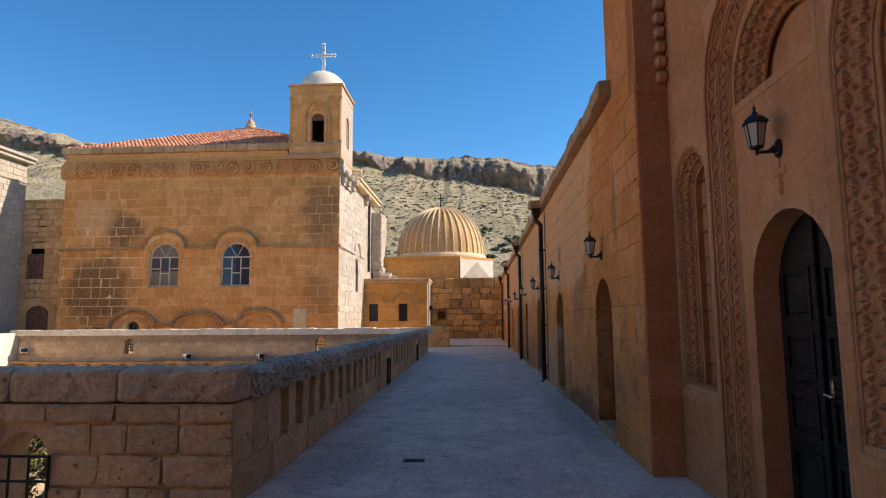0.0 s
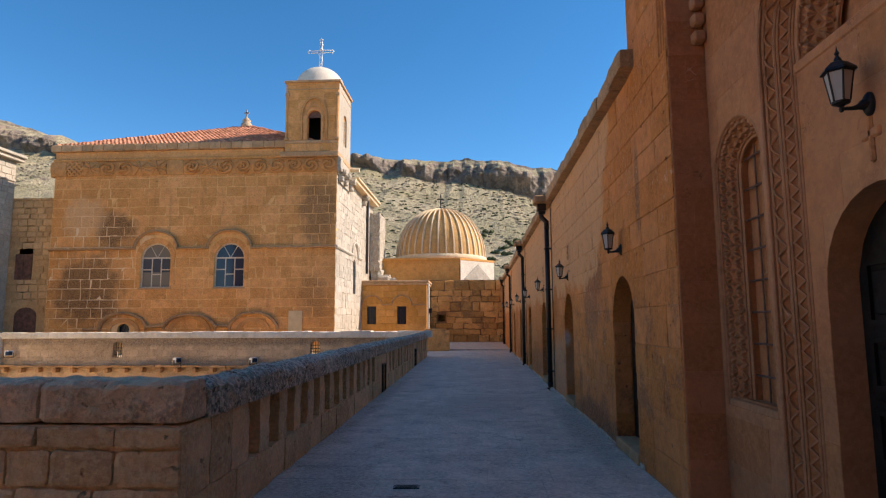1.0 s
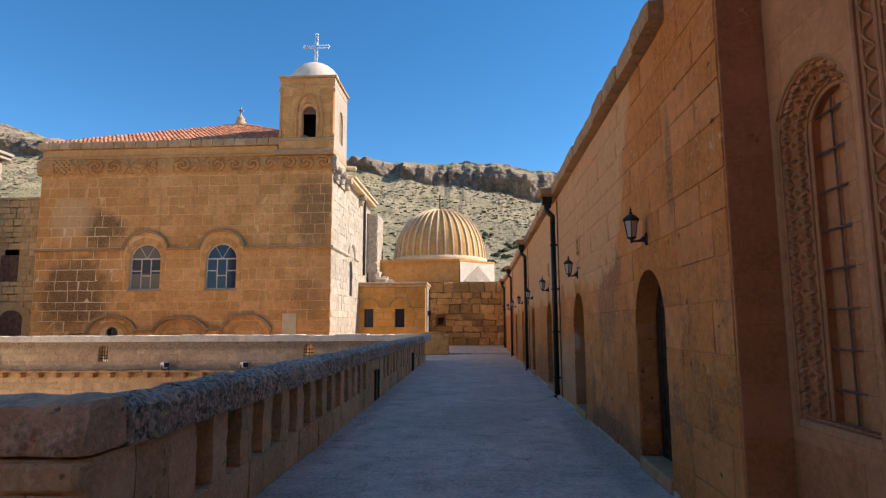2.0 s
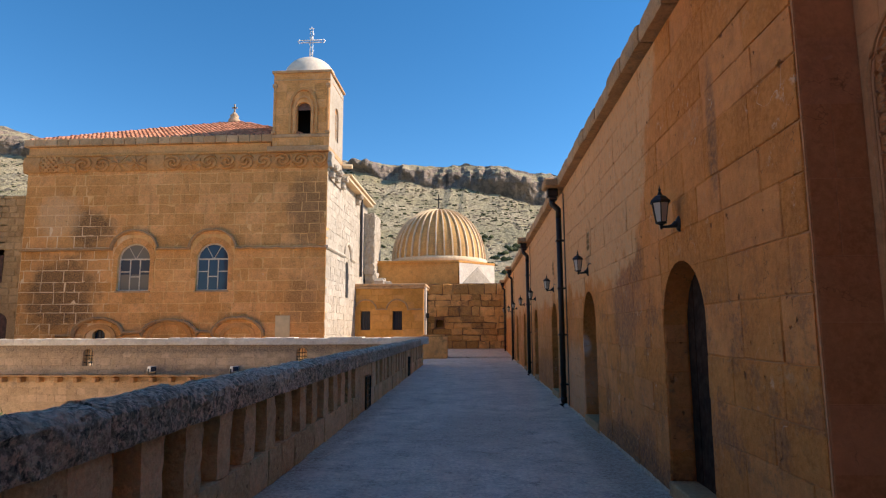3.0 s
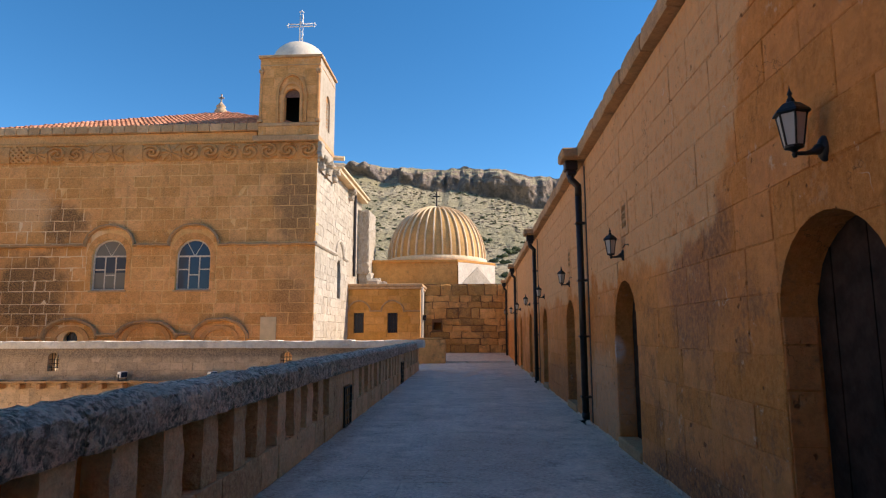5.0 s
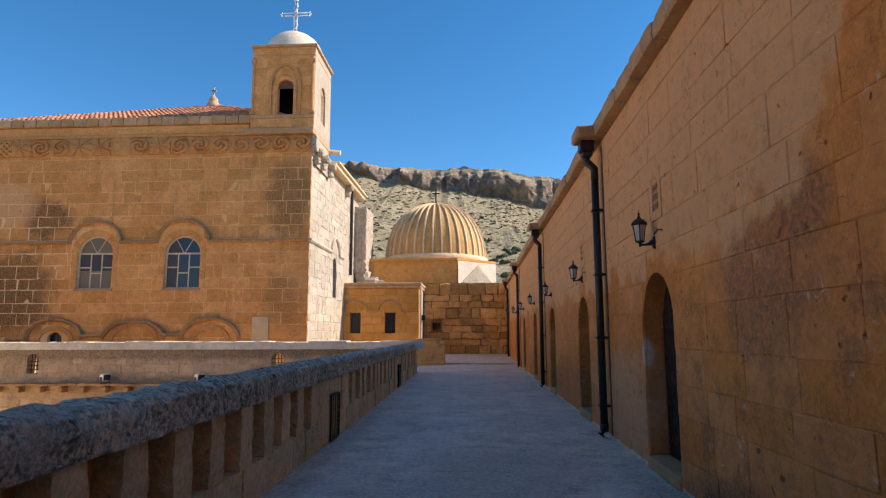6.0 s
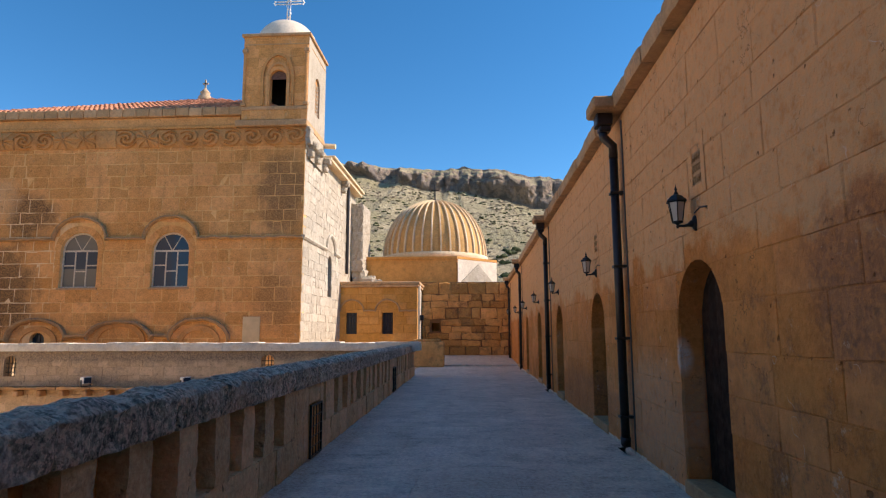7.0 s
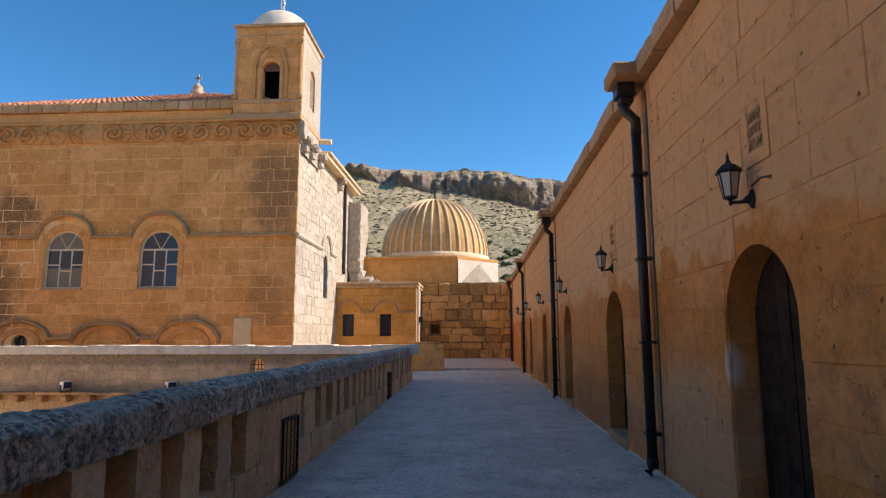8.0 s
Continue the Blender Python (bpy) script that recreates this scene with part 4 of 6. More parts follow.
for i in range(NR):
    a = 2 * math.pi * i / NR
    bm = bmesh.new()
    prev = None
    for k in range(26):
        c, s = dome_profile(k)
        r, z = DR * c, DZ + DH * s
        w = 0.05 * max(c, 0.15)
        t = Vector((-math.sin(a), math.cos(a), 0))
        o = Vector((math.cos(a), math.sin(a), 0))
        p = Vector((DX, DY, z)) + o * r
        nrm = (o * max(c, 0.05) * DH + Vector((0, 0, 1)) * s * DR).normalized()
        row = [bm.verts.new(q) for q in (p - t * w * 1.3 - nrm * 0.05, p - t * w + nrm * 0.13, p + t * w + nrm * 0.13, p + t * w * 1.3 - nrm * 0.05)]
        if prev:
            for j in range(3):
                bm.faces.new((prev[j], prev[j + 1], row[j + 1], row[j]))
        prev = row
    part("rib", bm, M_rib, dome)
fz = DZ + DH
cr = lathe([(0.0, fz - 0.1), (0.28, fz - 0.05), (0.16, fz + 0.15), (0.07, fz + 0.3), (0.0, fz + 0.3)], 12, (DX, DY))
tube([(DX, DY, fz + 0.2), (DX, DY, fz + 1.35)], 0.05, 6, cr)
tube([(DX - 0.28, DY, fz + 0.95), (DX + 0.28, DY, fz + 0.95)], 0.045, 6, cr)
part("dome_cross", cr, M_iron, dome, "dark iron cross")

# low block and step before the end wall
tagged(part("low_block", boxes((-3.9, -1.74, 36.3, 36.9, FLOOR - 0.02, 1.08), (-3.2, -1.9, 36.35, 36.85, 1.08, 1.19), bevel=0.04), M_rough), "low rough stone wall stub by the step", "wall", "", "structure")

# ---- buildings at the left ----
gate = thing("gate_house", "old rubble house with a small window and arched door", "house")
G_HOLES = [opening(-27.2, -26.15, 4.13, 5.65, 0), opening(-27.0, -25.62, 0.2, 2.0, 0.52)]
P_G = facing((0, 34.8, 0), "-y")
gfront = part("gate_front", placed(wall_bm(-34.0, XL, 0, 9.0, G_HOLES, 0.5), P_G), M_gate, gate)
part("gate_mass", boxes((-34, XL, 35.35, 44, 0, 8.9)), M_gate, gate)
part("window", placed(boxes((-27.19, -26.69, -0.03, -0.006, 4.14, 5.64), (-26.67, -26.16, -0.03, -0.006, 4.14, 5.64), (-27.19, -26.16, -0.05, -0.034, 4.85, 4.93)), P_G), M_wood_red, gate, "closed brown wooden shutters")
part("door", placed(fill_bm([(-27.0, 0.2)] + G_HOLES[1]["pts"] + [(-25.62, 0.2)], -0.03, -0.006), P_G), M_wood_red, gate, "dark reddish wooden arched door")
part("arch_ring", placed(band_bm([(-27.0, 0.2)] + arch(-27.0, -25.62, 2.0, 0.52) + [(-25.62, 0.2)], [(-27.85, 0.2)] + arch(-27.85, -25.05, 1.6, 1.35) + [(-25.05, 0.2)], -0.05, 0.03), P_G), M_gate, gate, "smooth ochre arch round the door")
west = thing("west_house", "tall house with a sunlit upper wall and cornice", "house")
wf = part("house_wall", placed(wall_bm(8.0, 34.75, -5.6, 11.2, [], 0.5), facing((-27.6, 0, 0), "+x")), M_side, west)
part("house_mass", boxes((-36, -28.15, 8, 34.75, -5.6, 11.2)), M_side, west)
part("house_cornice", placed(boxes((7.8, 35.0, -0.35, 0.4, 11.2, 11.42), (7.8, 35.0, -0.5, 0.4, 11.42, 11.6), bevel=0.03), facing((-27.6, 0, 0), "+x")), M_side, west)
part("house_band", placed(boxes((7.8, 34.75, -0.08, 0.1, 9.98, 10.12), bevel=0.02), facing((-27.6, 0, 0), "+x")), M_side, west)

# ---- hill with a cliff ----
def hill_point(i, j, nx, ny):
    x = -560 + 860 * i / nx
    s = j / ny
    top = 111.5 - 0.055 * x - 0.11 * max(0.0, x - 5) + 5 * noise.noise((x * 0.012, 3.1, 0)) + 2.0 * noise.noise((x * 0.06, 7.7, 0)) + 1.5 * noise.noise((x * 0.22, 2.7, 0))
    rise = min(24.0, 0.3 * max(0.0, -282 - x))
    top += rise
    foot = top - min(30, max(11, 20 + 0.12 * x) + 0.9 * rise) - 4 * noise.noise((x * 0.03, 1.3, 5.0))
    if s < 0.62:
        f = s / 0.62
        y = 110 + 280 * f
        z = -5.7 + (foot + 5.7) * f ** 1.15
        z += (2.6 * noise.fractal((x * 0.02, y * 0.02, 0), 0.9, 2.1, 5) + 0.6 * noise.noise((x * 0.2, y * 0.2, 2))) * min(1, f * 4) * min(1, (1 - f) * 8 + 0.25)
    elif s < 0.9:
        f = (s - 0.62) / 0.28
        wide = 14 * f ** 1.5
        y = 390 + wide
        z = foot + (top - foot) * f ** 0.8
        crag = noise.ridged_multi_fractal((x * 0.045, z * 0.05, 2.0), 0.9, 2.2, 5, 1.0, 2.0)
        fold = noise.fractal((x * 0.03, z * 0.012, 9.0), 0.8, 2.0, 4)
        fold2 = noise.fractal((x * 0.14, z * 0.03, 4.0), 0.8, 2.0, 4)
        y += (9.0 * fold + 8.0 * fold2 - 6.0 * crag) * math.sin(math.pi * min(1, f * 1.15) * 0.9 + 0.1)
        z += 1.8 * noise.noise((x * 0.15, z * 0.2, 4.0)) * (1 - abs(2 * f - 1))
    else:
        f = (s - 0.9) / 0.1
        y, z = 404 + 250 * f, top + 3 * f - 2 * noise.noise((x * 0.08, 0, f))
    return x, y, z


NX, NY = 430, 170
hv = [hill_point(i, j, NX, NY) for j in range(NY + 1) for i in range(NX + 1)]
hf = [(j * (NX + 1) + i, j * (NX + 1) + i + 1, (j + 1) * (NX + 1) + i + 1, (j + 1) * (NX + 1) + i) for j in range(NY) for i in range(NX)]
hm = bpy.data.meshes.new("hill")
hm.from_pydata(hv, [], hf)
M_hill, ht, hb = nodes_of("dry_hillside", 0.95)
geo = ht.nodes.new("ShaderNodeNewGeometry")
sep = ht.nodes.new("ShaderNodeSeparateXYZ")
ht.links.new(geo.outputs["True Normal"], sep.inputs[0])
steep = ramp(ht, calc(ht, "ADD", sep.outputs["Z"], calc(ht, "MULTIPLY", calc(ht, "SUBTRACT", noise_node(ht, 0.12, 5.0), 0.5), 0.35)), 0.62, 0.82)
grass = mix(ht, ramp(ht, noise_node(ht, 0.035, 6.0), 0.35, 0.65), (0.50, 0.41, 0.255), (0.38, 0.325, 0.18))
grass = mix(ht, ramp(ht, noise_node(ht, 0.4, 8.0, 0.78), 0.48, 0.62, 0.0, 0.65), grass, (0.17, 0.15, 0.085))
grass = mix(ht, ramp(ht, noise_node(ht, 0.6, 4.0, 0.6, (0.25, 1.0, 2.0)), 0.6, 0.7, 0.0, 0.6), grass, (0.50, 0.43, 0.34))
rock = mix(ht, ramp(ht, noise_node(ht, 0.09, 7.0, 0.65), 0.35, 0.65), (0.36, 0.265, 0.195), (0.215, 0.175, 0.15))
rock = mix(ht, ramp(ht, noise_node(ht, 0.22, 6.0, 0.7, (1.0, 1.0, 0.35)), 0.46, 0.60, 0.0, 0.65), rock, (0.09, 0.078, 0.07))
ht.links.new(mix(ht, steep, rock, grass), hb.inputs["Base Color"])
bp = nd(ht, "ShaderNodeBump", Strength=1.0, Distance=2.5)
ht.links.new(noise_node(ht, 0.5, 8.0, 0.7), bp.inputs["Height"])
ht.links.new(bp.outputs["Normal"], hb.inputs["Normal"])
hm.materials.append(M_hill)
tagged(new("hill", hm), "dry grassy hillside below a long limestone cliff", "hill", "", "structure")

# shrubs and boulders on the slope
M_shrub = stone("shrub_green", (0.075, 0.085, 0.035), (0.04, 0.05, 0.02), vary=0.5, bump=0.2, streak=0.0, pits=0.0)
M_boulder = stone("hill_rock", (0.36, 0.30, 0.23), (0.26, 0.21, 0.16), vary=0.4, bump=0.5, streak=0.0)


def slope_at(x, f):
    j = f * 0.62
    return hill_point((x + 560) / 860 * NX, j * NY, NX, NY)


def clumps(name, count, seed, size, flat, material, label, category, zone):
    rg = random.Random(seed)
    vs, fs = [], []
    made = 0
    while made < count:
        x, f = zone(rg)
        if noise.noise((x * 0.03, f * 9, seed)) < rg.uniform(-0.5, 0.25):
            continue
        px, py, pz = slope_at(x, f)
        made += 1
        for k in range(rg.randint(2, 5)):
            r = size * rg.uniform(0.45, 1.25)
            cx, cy, cz = px + rg.uniform(-1, 1) * size * 1.3, py + rg.uniform(-1, 1) * size, pz + r * flat * 0.4
            base = len(vs)
            for a, h in ((0, -0.5), (1, 0.1), (2, 0.55)):
                n = 6
                for q in range(n):
                    an = 2 * math.pi * (q + 0.5 * a) / n
                    rr = r * (0.9, 1.0, 0.6)[a] * rg.uniform(0.65, 1.25)
                    vs.append((cx + rr * math.cos(an), cy + rr * math.sin(an), cz + r * flat * h * rg.uniform(0.7, 1.2)))
            vs.append((cx, cy, cz + r * flat * 0.9))
            for a in (0, 1):
                for q in range(6):
                    fs.append((base + a * 6 + q, base + a * 6 + (q + 1) % 6, base + a * 6 + 6 + (q + 1) % 6, base + a * 6 + 6 + q))
            for q in range(6):
                fs.append((base + 12 + q, base + 12 + (q + 1) % 6, base + 18))
    me = bpy.data.meshes.new(name)
    me.from_pydata(vs, [], fs)
    me.materials.append(material)
    return tagged(new(name, me), label, category, "", "stuff")


def zone_wide(rg):
    return (rg.uniform(-95, 60), rg.uniform(0.25, 1.0) ** 0.8) if rg.random() < 0.75 else (rg.uniform(-330, -250), rg.uniform(0.5, 1.0))


def zone_low(rg):
    return rg.uniform(-10, 50), rg.uniform(0.3, 0.62)


clumps("shrubs", 700, 3, 0.6, 0.8, M_shrub, "scattered dark green shrubs on the dry slope", "shrubs", zone_wide)
clumps("tall_shrubs", 60, 8, 1.25, 0.9, M_shrub, "denser green bushes low on the slope", "bushes", zone_low)
clumps("boulders", 1800, 11, 0.55, 0.6, M_boulder, "pale boulders scattered on the slope", "boulders", zone_wide)


# ---- wall lanterns ----
def wall_lantern():
    """A black lantern on a bracket; the wall is the plane x = 0, the lamp stands out towards -x."""
    t = thing("wall_lantern", "black iron wall lantern with frosted glass", "lamp", "lanterns along the wall")
    bm = bmesh.new()
    rings = [[bm.verts.new((x, r * 0.62 * math.cos(2 * math.pi * k / 16), -0.04 + r * math.sin(2 * math.pi * k / 16))) for k in range(16)] for x, r in ((0.0, 0.088), (-0.018, 0.088), (-0.034, 0.07), (-0.045, 0.045))]
    for a, b in zip(rings, rings[1:]):
        for k in range(16):
            bm.faces.new((a[k], a[(k + 1) % 16], b[(k + 1) % 16], b[k]))
    bm.faces.new(rings[-1])
    part("back_plate", bm, M_iron, t, "", True)
    part("arm", tube([(-0.02, 0, -0.045), (-0.06, 0, -0.048), (-0.09, 0, -0.062), (-0.13, 0, -0.07), (-0.20, 0, -0.07)], [0.05, 0.036, 0.02, 0.015, 0.014], 8), M_iron, t, "", True)
    part("base_cup", lathe([(0, -0.10), (0.012, -0.095), (0.018, -0.075), (0.012, -0.06), (0.03, -0.045), (0.058, -0.035), (0.06, -0.02), (0, -0.02)], 12, (-0.20, 0)), M_iron, t)
    six = lambda r, z: [(-0.20 + r * math.cos(math.pi / 3 * k + 0.3), r * math.sin(math.pi / 3 * k + 0.3), z) for k in range(6)]
    lo, hi = six(0.058, -0.02), six(0.092, 0.19)
    for k in range(6):
        bm = bmesh.new()
        bm.faces.new([bm.verts.new(p) for p in (lo[k], lo[(k + 1) % 6], hi[(k + 1) % 6], hi[k])])
        part("glass_pane", bm, M_lampglass, t)
        part("frame_bar", tube([lo[k], hi[k]], 0.007, 5), M_iron, t)
    bm = bmesh.new()
    rings = [[bm.verts.new(p) for p in six(r, z)] for r, z in ((0.092, 0.185), (0.118, 0.195), (0.112, 0.212), (0.06, 0.262), (0.03, 0.275), (0.022, 0.30))]
    for a, b in zip(rings, rings[1:]):
        for k in range(6):
            bm.faces.new((a[k], a[(k + 1) % 6], b[(k + 1) % 6], b[k]))
    bm.faces.new(rings[0])
    bm.faces.new(rings[-1])
    part("lantern_roof", bm, M_iron, t)
    part("finial", lathe([(0, 0.29), (0.02, 0.30), (0.01, 0.32), (0.018, 0.335), (0.006, 0.36), (0, 0.40)], 8, (-0.20, 0)), M_iron, t)
    return t


lamp = wall_lantern()
lamp.matrix_world = pose(XW, DOOR_Y[0] - 0.08, 2.46)
lamp.scale = (0.84, 0.84, 0.84)
for y in DOOR_Y[1:]:
    copy_thing(lamp, pose(XW, y - 0.08, 2.46))
copy_thing(lamp, pose(XW, 42.4, 2.6))
copy_thing(lamp, pose(2.287, 4.575, 2.83))


# ---- doors of the long wall ----
def plank_door(y, seed):
    rg = random.Random(seed)
    d = thing("arched_door", "closed dark wooden plank door in an arched doorway", "door", "doors along the wall")
    h = opening(-y - DOOR_W / 2, -y + DOOR_W / 2, 0.03, DOOR_SPRING, DOOR_RISE)
    place = facing((XW + 0.225, 0, 0), "-x")
    n = 6
    for i in range(n):
        a = h["u0"] + 0.01 + (DOOR_W - 0.02) * i / n
        b = h["u0"] + 0.01 + (DOOR_W - 0.02) * (i + 1) / n - 0.008
        top = lambda u: h["vs"] + (DOOR_RISE - 0.01) * math.sqrt(max(0, 1 - ((u - (h["u0"] + h["u1"]) / 2) / (DOOR_W / 2)) ** 2))
        o = rg.uniform(0, 0.008)
        part("plank", placed(fill_bm([(a, 0.04), (b, 0.04), (b, top(b)), ((a + b) / 2, top((a + b) / 2)), (a, top(a))], o, 0.05), place), M_wood, d)
    part("door_handle", placed(boxes((-y + 0.36, -y + 0.42, -0.03, 0.0, 0.95, 1.15), (-y + 0.38, -y + 0.40, -0.07, -0.03, 1.0, 1.10), bevel=0.006), place), M_iron, d, "dark iron handle")
    part("threshold", placed(boxes((h["u0"], h["u1"], -0.255, 0.05, FLOOR, 0.045), bevel=0.012), place), M_trim, d, "worn stone threshold")


for i, y in enumerate(DOOR_Y):
    plank_door(y, 40 + i)

# ---- carved plaques ----
for y in (DOOR_Y[1] - 0.2, DOOR_Y[2] - 0.15):
    p = thing("carved_plaque", "small weathered stone plaque with carved relief", "plaque", "plaques on the wall")
    place = facing((XW, 0, 0), "-x")
    part("plaque_frame", placed(band_bm([(-y - 0.11, 2.76), (-y + 0.11, 2.76), (-y + 0.11, 3.12), (-y - 0.11, 3.12), (-y - 0.11, 2.76)],
                                        [(-y - 0.19, 2.66), (-y + 0.19, 2.66), (-y + 0.19, 3.22), (-y - 0.19, 3.22), (-y - 0.19, 2.66)], -0.016, 0.02), place), M_wall, p)
    part("plaque_panel", placed(boxes((-y - 0.11, -y + 0.11, -0.008, 0.02, 2.76, 3.12)), place), M_trim, p)
    rg = random.Random(int(y * 10))
    for k in range(12):
        u, v = -y - 0.075 + 0.05 * (k % 4), 2.81 + 0.1 * (k // 4)
        part("relief", placed(tube([(u - 0.015, -0.012, v - 0.03), (u + rg.uniform(-0.02, 0.02), -0.018, v), (u + 0.015, -0.012, v + 0.035)], 0.011, 5), place), M_trim, p)


# ---- downpipes ----
def downpipe(y, seed):
    d = thing("downpipe", "dark brown metal downpipe with a stone spout", "pipe", "downpipes on the wall")
    xp = XW - 0.11
    part("spout", boxes((XW - 0.42, XW + 0.1, y - 0.30, y + 0.22, 4.42, 4.60), bevel=0.03), M_trim, d, "projecting stone spout")
    part("hopper", boxes((XW - 0.34, XW - 0.12, y - 0.12, y + 0.10, 4.25, 4.42), (XW - 0.30, XW - 0.14, y - 0.09, y + 0.07, 4.17, 4.25), bevel=0.015), M_pipe, d)
    part("elbow", tube([(xp - 0.13, y, 4.2), (xp - 0.12, y, 4.10), (xp, y, 3.98), (xp, y, 3.8)], 0.062, 10), M_pipe, d, "", True)
    part("pipe", tube([(xp, y, 3.9), (xp, y, FLOOR + 0.12)], 0.058, 12), M_pipe, d, "", True)
    part("shoe", tube([(xp, y, FLOOR + 0.2), (xp, y, FLOOR + 0.1), (xp - 0.05, y, FLOOR + 0.03)], 0.068, 10), M_pipe, d, "", True)
    for z in (0.35, 1.35, 2.3, 3.3):
        part("bracket", boxes((xp - 0.07, XW, y - 0.07, y + 0.07, z, z + 0.035), bevel=0.005), M_pipe, d)
    part("cable", tube([(XW - 0.02, y - 0.13, 4.3), (XW - 0.02, y - 0.135, 2.0), (XW - 0.02, y - 0.13, FLOOR + 0.05)], 0.012, 5), M_cable, d)


for y in (15.8, 24.0, 33.6):
    downpipe(y, 1)
downpipe(42.0, 2)
for y in (DOOR_Y[1], DOOR_Y[2]):
    tagged(part("lamp_cable", tube([(XW - 0.012, y - 0.08, 2.52), (XW - 0.012, y - 0.22, 2.545), (XW - 0.012, y - 0.38, 2.52)], 0.008, 5), M_cable), "thin grey cable from a wall lantern", "cable")


# ---- coarse stones with broken faces ----
def rough_stone(lu, lw, lv, seed, amount=0.03, nu=7, nw=3, nv=4, worn=1.0, crown=0.0):
    """A block with an uneven, weathered surface; centred on its foot."""
    bm = bmesh.new()
    off = Vector((seed * 3.7, seed * 1.9, seed * 0.7))
    lay = {}

    def vert(i, j, k):
        if (i, j, k) not in lay:
            p = Vector(((i / nu - 0.5) * lu, (j / nw - 0.5) * lw, k / nv * lv))
            edge = sum(q in (0, n) for q, n in ((i, nu), (j, nw), (k, nv)))
            d = Vector((noise.noise(p * 6.5 + off), noise.noise(p * 6.5 + off + Vector((9, 0, 0))), noise.noise(p * 6.5 + off + Vector((0, 9, 0)))))
            d += 0.7 * Vector((noise.noise(p * 17 + off), noise.noise(p * 13 + off + Vector((5, 0, 0))), noise.noise(p * 13 + off + Vector((0, 5, 0)))))
            c = Vector((0, 0, lv / 2))
            if edge > 1:
                p -= Vector((math.copysign(0.004, p.x) if i in (0, nu) else 0, math.copysign(0.008, p.y) if j in (0, nw) else 0, math.copysign(0.006, p.z - lv / 2) if k in (0, nv) else 0)) * (edge - 1) * worn
            if k == 0:
                d.z = 0
            p.z -= crown * abs(2 * j / nw - 1) ** 2.5 * (k / nv) ** 2
            lay[(i, j, k)] = bm.verts.new(p + d * amount)
        return lay[(i, j, k)]

    for a, b, na, nb, fix in (("i", "k", nu, nv, "j"), ("j", "k", nw, nv, "i"), ("i", "j", nu, nw, "k")):
        for p in range(na):
            for q in range(nb):
                for end in (0, {"i": nu, "j": nw, "k": nv}[fix]):
                    def at(x, y):
                        m = {a: x, b: y, fix: end}
                        return vert(m["i"], m["j"], m["k"])
                    f = [at(p, q), at(p + 1, q), at(p + 1, q + 1), at(p, q + 1)]
                    bm.faces.new(f)
    return bm


ob = part("corner_carving", rough_stone(0.24, 0.62, 0.86, 8.3, 0.05, 8, 10, 12, 2.0), M_side, hall, "pale worn carving at the end of the frieze")
ob.matrix_world = Matrix.Translation((XR + 0.16, YF + 0.12, 10.1))
for y in SIDE_CORBELS:
    for dz, out, hh in ((9.98, 0.46, 0.34), (9.62, 0.30, 0.38)):
        ob = part("corbel", rough_stone(out + 0.1, 0.42, hh, y * dz, 0.07, 7, 6, 6, 3.0), M_side, hall, "worn carved scroll corbel")
        ob.matrix_world = Matrix.Translation((XR + out / 2 - 0.05, y, dz))
ob = part("buttress", rough_stone(0.8, 2.6, 4.3, 4.2, 0.075, 8, 14, 26), M_side, hall, "broad sunlit buttress with a worn outline")
ob.matrix_world = Matrix.Translation((-7.62, 45.9, 5.3))
for bx, by, bz, s in ((-7.5, 45.2, 4.3, 1.0), (-6.75, 44.8, 4.2, 0.75), (-6.2, 44.6, 4.2, 0.5)):
    ob = part("fallen_stone", rough_stone(0.8 * s, 0.9 * s, 1.1 * s, bx, 0.12, 4, 4, 4), M_side, hall)
    ob.matrix_world = Matrix.Translation((bx, by, bz))

# ---- parapet of the walkway ----
P_P = facing((-2.17, 5.33, FLOOR), math.pi / 2 + 0.015) @ Matrix.Scale(1.06, 4)
PL = 23.75
par_body = boxes((0.0, PL, 0.02, 0.32, 0.0, 0.33), (0.34, PL, 0.26, 0.32, 0.33, 0.84))
parapet = structure("parapet", placed(par_body, P_P), M_parapet, "rough stone parapet with rows of narrow recesses", "parapet")
part("recess_panel", placed(boxes((0.5, PL, 0.17, 0.256, 0.335, 0.838)), P_P), M_wall, parapet, "orange stone behind the recesses")
slots = [1.274 + 0.5655 * k for k in range(13)] + [10.69 + 0.585 * k for k in range(11)] + [18.25 + 0.55 * k for k in range(10)]
GATE, GAP = (9.30, 9.84), (17.30, 17.85)
edges = [0.0]
rg = random.Random(77)
solid = []
last = 0.0
for s in slots:
    solid.append((last, s))
    last = s + 0.29
solid.append((last, PL))
for a, b in solid:
    while b - a > 0.62:
        c = a + rg.uniform(0.38, 0.5)
        if not any(g[0] - 0.1 < a < g[1] for g in (GATE, GAP)):
            ob = part("post_block", rough_stone(c - a - 0.012, 0.24, 0.51, rg.random() * 50, 0.010, 4, 2, 4, 0.4), M_parapet, parapet)
            ob.matrix_world = P_P @ Matrix.Translation(((a + c) / 2, 0.11, 0.335))
        a = c
    if not any(g[0] - 0.25 < (a + b) / 2 < g[1] + 0.05 for g in (GATE, GAP)):
        ob = part("post", rough_stone(b - a - 0.006, 0.24, 0.51, rg.random() * 50, 0.012, 3, 2, 6, 0.4), M_parapet, parapet)
        ob.matrix_world = P_P @ Matrix.Translation(((a + b) / 2, 0.11 + rg.uniform(-0.01, 0.015), 0.335))
u = 0.0
